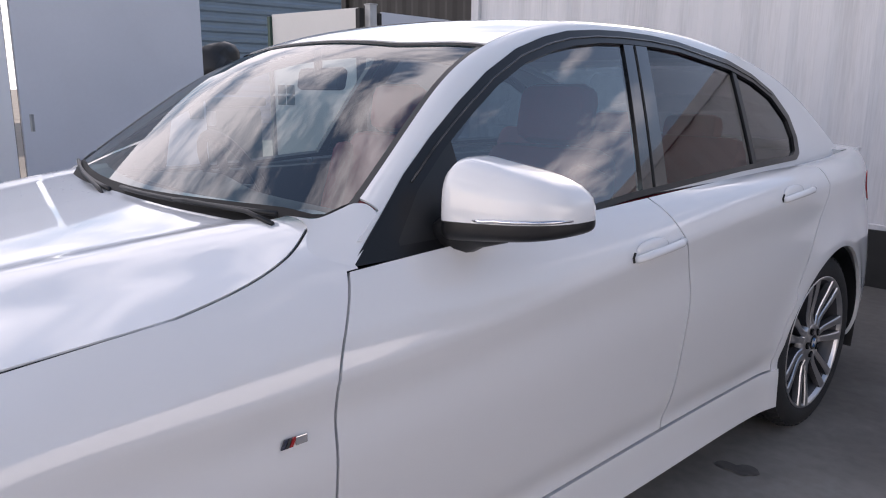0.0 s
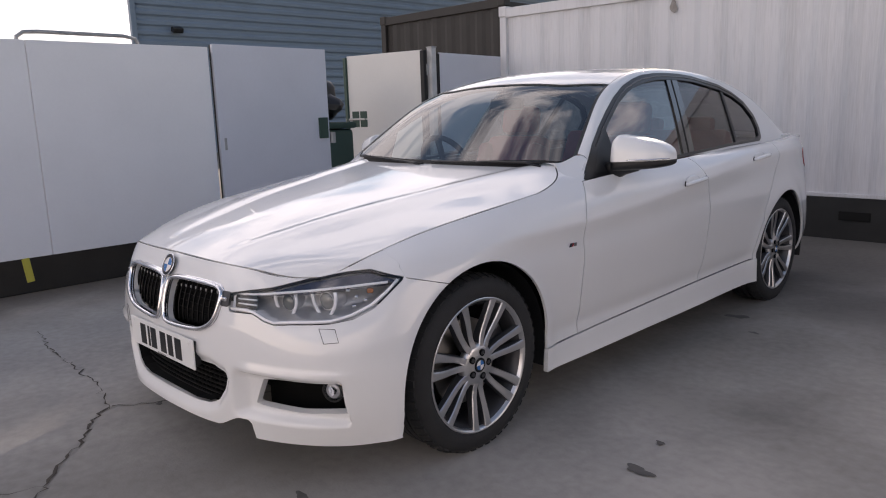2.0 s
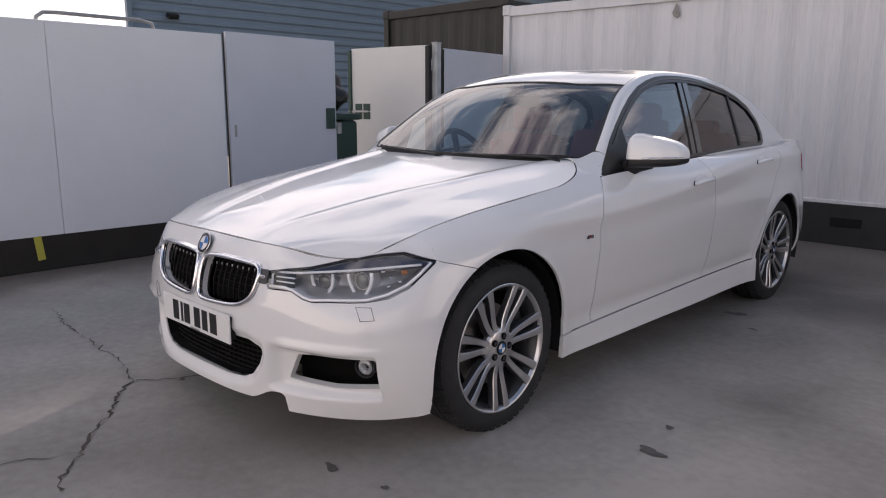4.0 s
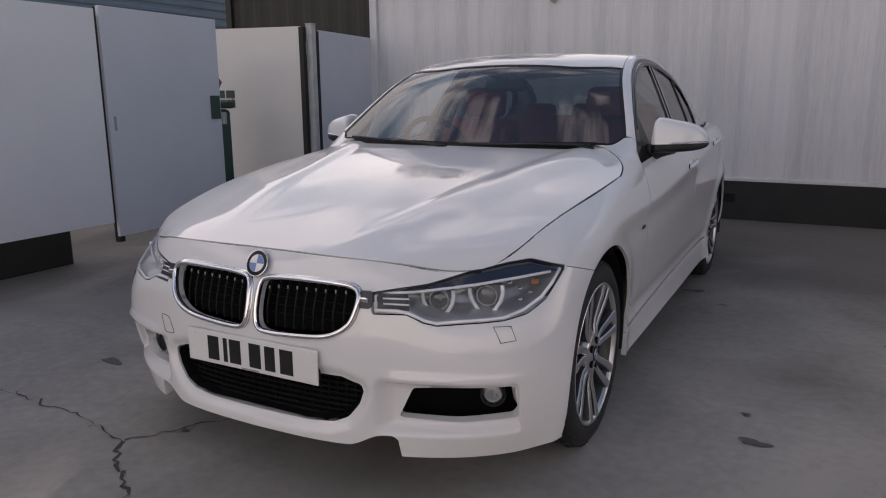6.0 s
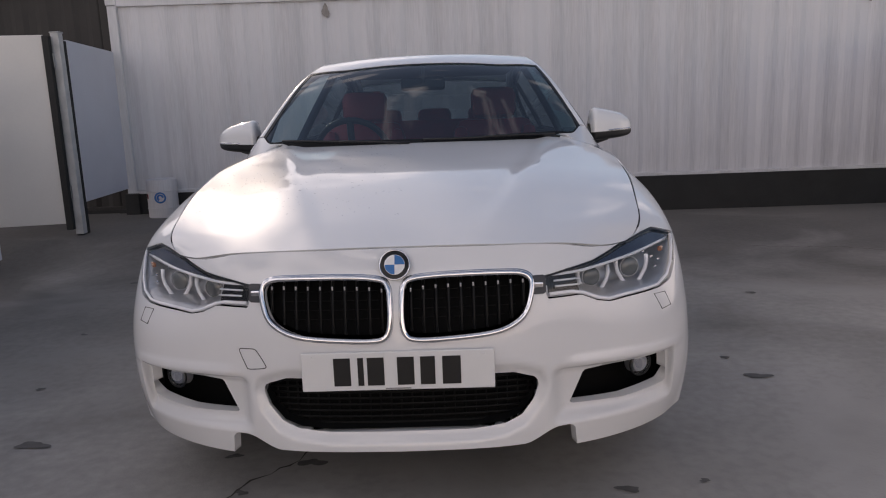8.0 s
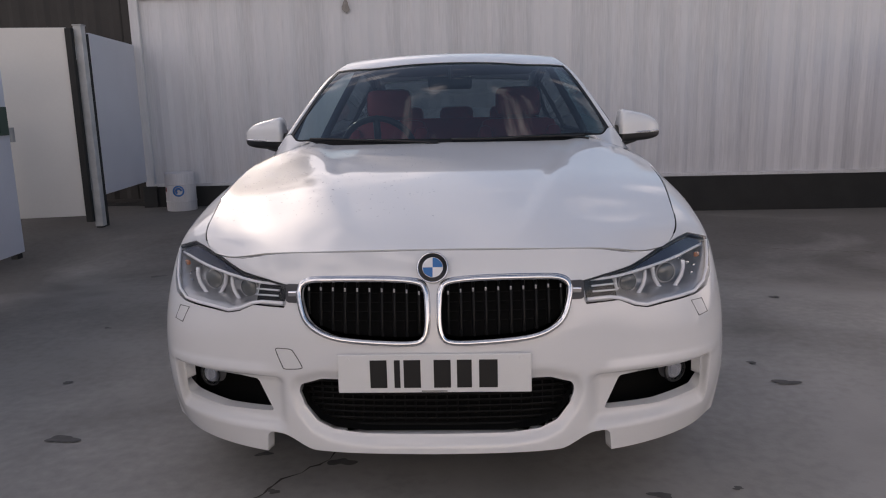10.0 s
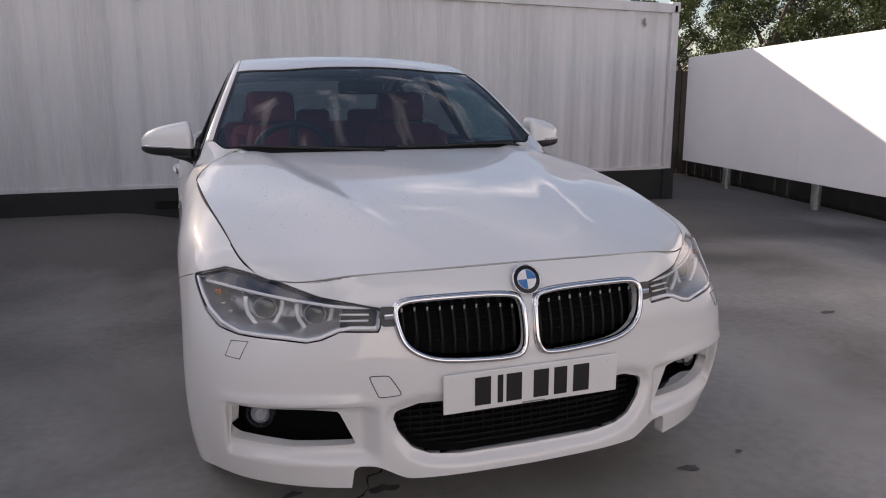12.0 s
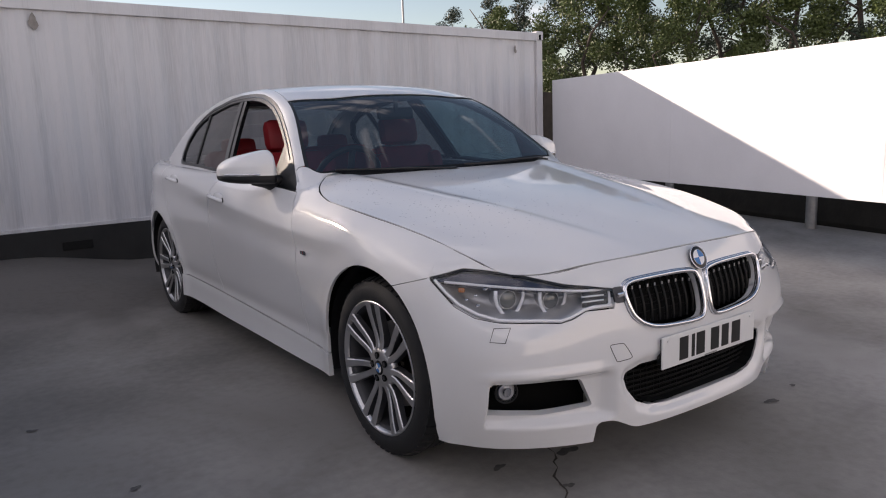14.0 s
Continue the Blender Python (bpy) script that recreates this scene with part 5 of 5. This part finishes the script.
    part("mirror_glass", box_bm((.15, .004, .07), (sd * .915, 1.066, 1.055), .002, Matrix.Rotation(sd * radians(6), 4, "Z")), M_CHROME, mirror)
    tl = cut(belt_patch, away([(3.36, .935), (3.60, .935), (3.60, .80), (3.47, .80)], Y, Z))
    skin("tail_lamp", tl, M_REDLENS, car, .01, side=sd, shift=.004)

# windscreen surround, scuttle, wipers
for nm, lo, hi in (("screen_header", lambda q: screen_high(q) - .006, screen_high), ("scuttle", lambda q: screen_low(q) - .02 * (1 - smooth(.70, .80, q)), lambda q: screen_low(q) + .010 * (1 - .5 * smooth(.75, .9, q)))):
    skin(nm, grid(screen(lo, hi), np.linspace(0, 1, 5), np.linspace(0, Q_RAIL, 30)), M_GRILLE, car, 0, both=True, shift=-.0015)
for sd in (1, -1):
    skin("screen_edge", grid(screen(screen_low, screen_high), np.linspace(0, 1, 30), np.linspace(Q_RAIL - .022, Q_RAIL, 4)), M_BLACK, car, 0, side=sd, shift=-.0015)
for x0, x1 in ((.62, .02), (-.04, -.64)):
    path = []
    for t in np.linspace(0, 1, 10):
        x = x0 + (x1 - x0) * t
        q = abs(x) / .80
        c_ = cabin_top(float(screen_low(q)) + .004 * t, q)
        path.append(Vector((x, c_[1] - .008, c_[2] + .002 + .004 * t)))
    solid("wiper_blade", tube_mesh("wiper_blade", path, .006, 6), M_BLACK, car)
    solid("wiper_arm", tube_mesh("wiper_arm", [path[0] + Vector((.02, -.02, -.014)), path[1] + Vector((0, -.012, .0)), path[4] + Vector((0, -.006, .004)), path[5]], .005, 6), M_BLACK, car)

# ---- car: inside ----
def bench_bm(size, centre, tilt, bevel):
    return box_bm(size, centre, bevel, Matrix.Rotation(radians(tilt), 4, "X"))


for sx in (-.39, .39):
    seat = empty("front_seat", "", "")
    seat.parent = car
    part("backrest", bench_bm((.46, .14, .60), (sx, 1.70, .80), -17, .055), M_RED, seat, "red leather backrest", smooth_=True)
    for b in (-.20, .20):
        part("side_bolster", bench_bm((.09, .17, .50), (sx + b, 1.66, .80), -17, .04), M_RED, seat, smooth_=True)
    hr = part("headrest", bench_bm((.27, .10, .185), (sx, 1.80, 1.185), -10, .045), M_RED, seat, "red leather headrest", smooth_=True)
    for b in (-.06, .06):
        part("headrest_post", cyl_bm(.007, .10, (sx + b, 1.79, 1.075), seg=8), M_CHROME, seat)
    part("cushion", bench_bm((.50, .50, .16), (sx, 1.40, .56), 6, .05), M_RED, seat, smooth_=True)
part("rear_backrest", bench_bm((1.22, .16, .60), (0, 2.56, .80), -22, .05), M_RED, car, "red leather rear bench back", smooth_=True)
part("rear_cushion", bench_bm((1.22, .50, .18), (0, 2.28, .58), 6, .05), M_RED, car, smooth_=True)
for sx in (-.36, 0, .36):
    part("rear_headrest", bench_bm((.24, .09, .14), (sx, 2.68, 1.10), -12, .04), M_RED, car, smooth_=True)
part("parcel_shelf", box_bm((1.24, .62, .02), (0, 2.98, 1.0), .005), M_BLACK, car)
dash = grid(lambda u, v: np.stack([-.70 + 1.40 * u, .80 + .30 * v + .05 * np.abs(u - .5) ** 2, .985 - .05 * v**2 - .23 * np.clip(v - .82, 0, 1) / .18 + .035 * np.exp(-((u - .235) / .12) ** 2) * smooth(.2, .8, v)], -1), np.linspace(0, 1, 30), np.linspace(0, 1, 16))
solid("dashboard", mesh_of("dashboard", *dash), M_BLACK, car)
part("door_lining", box_bm((.04, 2.2, .40), (.74, 1.65, .76), .02), M_BLACK, car)
part("door_lining", box_bm((.04, 2.2, .40), (-.74, 1.65, .76), .02), M_BLACK, car)
part("headliner", box_bm((1.02, 1.15, .012), (0, 1.95, 1.385), .004), M_LINER, car)
msw = Matrix.Translation((-.37, 1.10, .945)) @ Matrix.Rotation(radians(-66), 4, "X")
sw = solid("steering_wheel", tube_mesh("steering_wheel", [msw @ Vector((.185 * math.cos(a), .185 * math.sin(a), 0)) for a in np.linspace(0, math.tau, 40, endpoint=False)], .016, 10, True), M_BLACK, car)
for a in (0, math.pi, -math.pi / 2):
    solid("wheel_spoke", tube_mesh("wheel_spoke", [msw @ Vector((0, 0, -.02)), msw @ Vector((.18 * math.cos(a), .18 * math.sin(a), 0))], .018, 8), M_BLACK, sw)
bm = cyl_bm(.065, .05, (0, 0, -.02), "z", 24, bevel=.012)
bm.transform(msw)
part("wheel_boss", bm, M_BLACK, sw, smooth_=True)
part("interior_mirror", box_bm((.23, .03, .065), (0, 1.20, 1.285), .014, Matrix.Rotation(radians(-12), 4, "X")), M_BLACK, car)
part("mirror_stalk", cyl_bm(.012, .08, (0, 1.19, 1.335), seg=10), M_BLACK, car)

# dew beads on the bonnet's damp side
def beads():
    rnd = np.random.default_rng(11)
    verts, faces = [], []
    count = 0
    while count < 480:
        q, p = rnd.uniform(0, .97), rnd.uniform(.22, .93)
        if rnd.random() > .40 + .60 * q**1.5 * smooth(.2, .5, p):
            continue
        c, e, g = hood_top(p, q), hood_top(p + .01, q), hood_top(p, q + .01)
        n = Vector(np.cross(g - c, e - c)).normalized()
        n = n if n.z > 0 else -n
        u = n.orthogonal().normalized()
        w = n.cross(u)
        r = rnd.uniform(.0014, .0042)
        base = len(verts)
        for k in range(7):
            a = k * math.tau / 7
            d = u * math.cos(a) + w * math.sin(a)
            verts += [Vector(c) + d * r, Vector(c) + d * r * .72 + n * r * .55]
        verts.append(Vector(c) + n * r * .75)
        for k in range(7):
            k2 = (k + 1) % 7
            faces += [(base + 2 * k, base + 2 * k2, base + 2 * k2 + 1, base + 2 * k + 1), (base + 2 * k + 1, base + 2 * k2 + 1, base + 14)]
        count += 1
    return mesh_of("dew", [(-v[0], v[1], v[2]) for v in verts], [f[::-1] for f in faces])


tagged(solid("dew", beads(), M_WATER, car), kind="stuff")


# ---- trees ----
def leaf_clumps(name, centres, radii, per, size, mat, parent, seed):
    """Crown of many small leaf blades scattered in clumps, one mesh."""
    rnd = np.random.default_rng(seed)
    verts, faces = [], []
    for c, r in zip(centres, radii):
        d = rnd.normal(size=(per, 3))
        d /= np.linalg.norm(d, axis=1, keepdims=True)
        p = np.asarray(c) + d * r * rnd.uniform(.35, 1.0, (per, 1)) * (1, 1, .75)
        a, b = rnd.normal(size=(per, 3)), rnd.normal(size=(per, 3))
        a /= np.linalg.norm(a, axis=1, keepdims=True)
        b -= a * (a * b).sum(1, keepdims=True)
        b /= np.linalg.norm(b, axis=1, keepdims=True)
        s = size * rnd.uniform(.6, 1.4, (per, 1))
        quad = np.stack([p - a * s, p - b * s * .55, p + a * s, p + b * s * .55], 1)
        base = len(verts)
        verts += quad.reshape(-1, 3).tolist()
        faces += [tuple(base + 4 * i + k for k in range(4)) for i in range(per)]
    return solid(name, mesh_of(name, verts, faces, flat=True), mat, parent)


def tree(x, y, h, kind, seed, label, dense=1.0):
    rnd = random.Random(seed)
    z0 = ground_z(x, y)
    t = empty("tree", label, "tree", pose(x, y, z0), group="trees beyond the yard")
    n = 7
    path = [(rnd.uniform(-.1, .1) * i, rnd.uniform(-.1, .1) * i, h * .93 * i / n) for i in range(n + 1)]
    solid("trunk", tube_mesh("trunk", path, [.018 * h * (1 - .85 * i / n) for i in range(n + 1)], 8), M_BARK, t)
    cs, rs = [], []
    count = int((22 if kind == "pine" else 26) * dense)
    for i in range(count):
        u = (i + rnd.random()) / count
        lo = .38 if kind == "pine" else .16
        z = h * (lo + (1 - lo) * u)
        spread = (h * .17 * (1 - u * .85) + .25) if kind == "pine" else h * .26 * (math.sin(math.pi * min(1, u * .9 + .12)) ** .7)
        a = rnd.uniform(0, math.tau)
        d = spread * rnd.uniform(.25, 1.0)
        e = (d * math.cos(a), d * math.sin(a), z)
        cs.append(e)
        rs.append(h * rnd.uniform(.045, .085) * (1.25 if kind != "pine" else 1.0))
        if i % 2 == 0:
            k = min(n, max(1, int(u * n)))
            b = path[k]
            solid("limb", tube_mesh("limb", [(b[0], b[1], z - d * .35), ((b[0] + e[0]) / 2, (b[1] + e[1]) / 2, z - d * .12), e], [.006 * h * (1.1 - u), .004 * h * (1.1 - u), .0015 * h], 5), M_BARK, t)
    leaf_clumps("crown", cs, rs, 380 if kind == "pine" else 430, .0062 * h if kind == "pine" else .0085 * h, M_LEAF if kind == "pine" else M_LEAF2, t, seed)
    return t


spots = random.Random(5)
PINE, BROAD = "tall dark green pine with an open crown", "broad yellow-green leafy tree"


def bearing(deg, dist):
    """A place at that many degrees right of the way the parked car's tail points, seen from the yard."""
    return -2.2 + dist * math.sin(radians(deg)), -2.3 + dist * math.cos(radians(deg))


for i, (b, d, h) in enumerate([(36.5, 33, 6.8), (39.0, 31, 7.0), (41.5, 34, 7.6), (44.0, 30, 8.6), (46.5, 33, 9.5), (49.0, 30, 9.0), (51.5, 32, 10.5), (54.5, 29, 10.0),
                               (57.5, 31, 10.5), (60.5, 29, 10.0), (64.0, 31, 11.0), (68.0, 29, 10.0), (72.0, 30, 10.5)]):
    tree(*bearing(b + spots.uniform(-.4, .4), d), h * .88, "pine", 100 + i, PINE)
for i, (b, d, h) in enumerate([(37.6, 23, 3.9), (40.2, 21, 4.2), (43.4, 22, 4.0), (46.4, 20, 5.0), (49.4, 21, 4.6), (53.0, 19, 4.0), (56.2, 20, 5.4), (60.0, 19, 4.4), (64.0, 20, 5.2), (68.5, 19, 5.0)]):
    tree(*bearing(b, d), h, "broad", 200 + i, BROAD)
hedge = random.Random(9)
hc = [(*bearing(35.2 + 40 * hedge.random(), 25 + 3 * hedge.random()), 0) for _ in range(150)]
woods = leaf_clumps("far_woods", [(x, y, ground_z(x, y) + hedge.uniform(.3, 2.6)) for x, y, _ in hc], [hedge.uniform(.5, .9) for _ in hc], 160, .07, M_LEAF, None, 77)
tagged(woods, "dense dark undergrowth below the pines", "undergrowth", kind="stuff")
# unseen pines added behind the containers to keep the sun off car and yard
for i in range(6):
    tree(-15.2 + i * 1.15, 25.0 + (i % 2) * .9, 11.8 + .3 * (i % 3), "pine", 300 + i, PINE, 1.1)
for x, y, h in ((15.7, 25.4, 9.5), (15.0, 8.0, 7.0)):
    pole = empty("lamp_pole", "thin grey steel pole beyond the yard", "pole", pose(x, y, 0))
    part("shaft", cyl_bm(.06, h, (0, 0, h / 2), seg=10, r2=.04), M_GALV, pole)
    part("pole_foot", cyl_bm(.12, .3, (0, 0, .25), seg=12), M_GALV, pole)


# ---- cracks and stains in the concrete ----
def crack(name, pts, width, seed, label):
    rnd = random.Random(seed)
    path = []
    for (x0, y0), (x1, y1) in zip(pts[:-1], pts[1:]):
        n = max(2, int(math.hypot(x1 - x0, y1 - y0) / .028))
        for i in range(n):
            t = i / n
            path.append((x0 + (x1 - x0) * t + rnd.gauss(0, .010), y0 + (y1 - y0) * t + rnd.gauss(0, .010)))
    path.append(pts[-1])
    verts, faces = [], []
    for i, (x, y) in enumerate(path):
        a, b = path[max(i - 1, 0)], path[min(i + 1, len(path) - 1)]
        d = Vector((b[0] - a[0], b[1] - a[1])).normalized()
        w = width * rnd.choice((.25, .5, .8, 1.0, 1.5)) / 2
        z = ground_z(x, y) + .0035
        verts += [(x - d.y * w, y + d.x * w, z), (x + d.y * w, y - d.x * w, z)]
    faces = [(2 * i, 2 * i + 1, 2 * i + 3, 2 * i + 2) for i in range(len(path) - 1)]
    ob = solid(name, mesh_of(name, verts, faces, flat=True), M_CRACK)
    return tagged(ob, label, "crack", kind="structure")


def blot(pts_r, x, y, seed, mat, label):
    rnd = random.Random(seed)
    n = 26
    verts = [(x, y, ground_z(x, y) + .004)]
    ph = [rnd.uniform(0, 6.3) for _ in range(3)]
    for i in range(n):
        a = i * math.tau / n
        r = pts_r * .8 * (1 + .25 * math.sin(2 * a + ph[0]) + .18 * math.sin(3 * a + ph[1]) + .12 * math.sin(5 * a + ph[2]))
        px, py = x + r * 1.3 * math.cos(a), y + r * .8 * math.sin(a)
        verts.append((px, py, ground_z(px, py) + .004))
    ob = solid("ground_stain", mesh_of("ground_stain", verts, [(0, i + 1, (i + 1) % n + 1) for i in range(n)], flat=True), mat)
    return tagged(ob, label, "stain", kind="structure")


crack("ground_crack", [(.14, -1.40), (-.09, -1.25), (-.24, -1.15), (-.39, -1.01), (-.57, -.91), (-.66, -.81)], .010, 1, "dark branching crack in the concrete yard")
crack("ground_crack", [(-.66, -.81), (-.84, -.76), (-1.13, -.73), (-1.55, -.72), (-1.95, -.70), (-2.25, -.65)], .006, 2, "fine crack running towards the board fence")
crack("ground_crack", [(-.66, -.81), (-.59, -.70), (-.50, -.56), (-.38, -.41), (-.10, -.05), (.25, .45)], .007, 3, "crack running under the parked car")
crack("ground_crack", [(-.09, -1.25), (-.15, -1.37), (-.24, -1.55), (-.30, -1.9)], .005, 4, "hairline crack in the concrete yard")
crack("ground_crack", [(2.2, 3.3), (2.6, 3.0), (3.1, 2.9), (3.6, 2.5)], .008, 5, "hairline crack in the concrete yard")
for i, (x, y, r) in enumerate([(.66, -.67, .030), (1.40, .23, .045), (1.35, .47, .020), (.86, 2.27, .060), (1.06, 2.02, .025), (-.34, -.45, .040), (.90, -.63, .016),
                               (-1.40, -.27, .050), (-.52, -.64, .020), (-.62, -.39, .025), (-1.93, 1.12, .020), (2.61, .60, .04), (-2.2, 2.4, .05), (1.9, 1.6, .03), (-1.7, .3, .02)]):
    blot(r, x, y, 40 + i, M_STAIN, "small dark oil stain on the concrete")
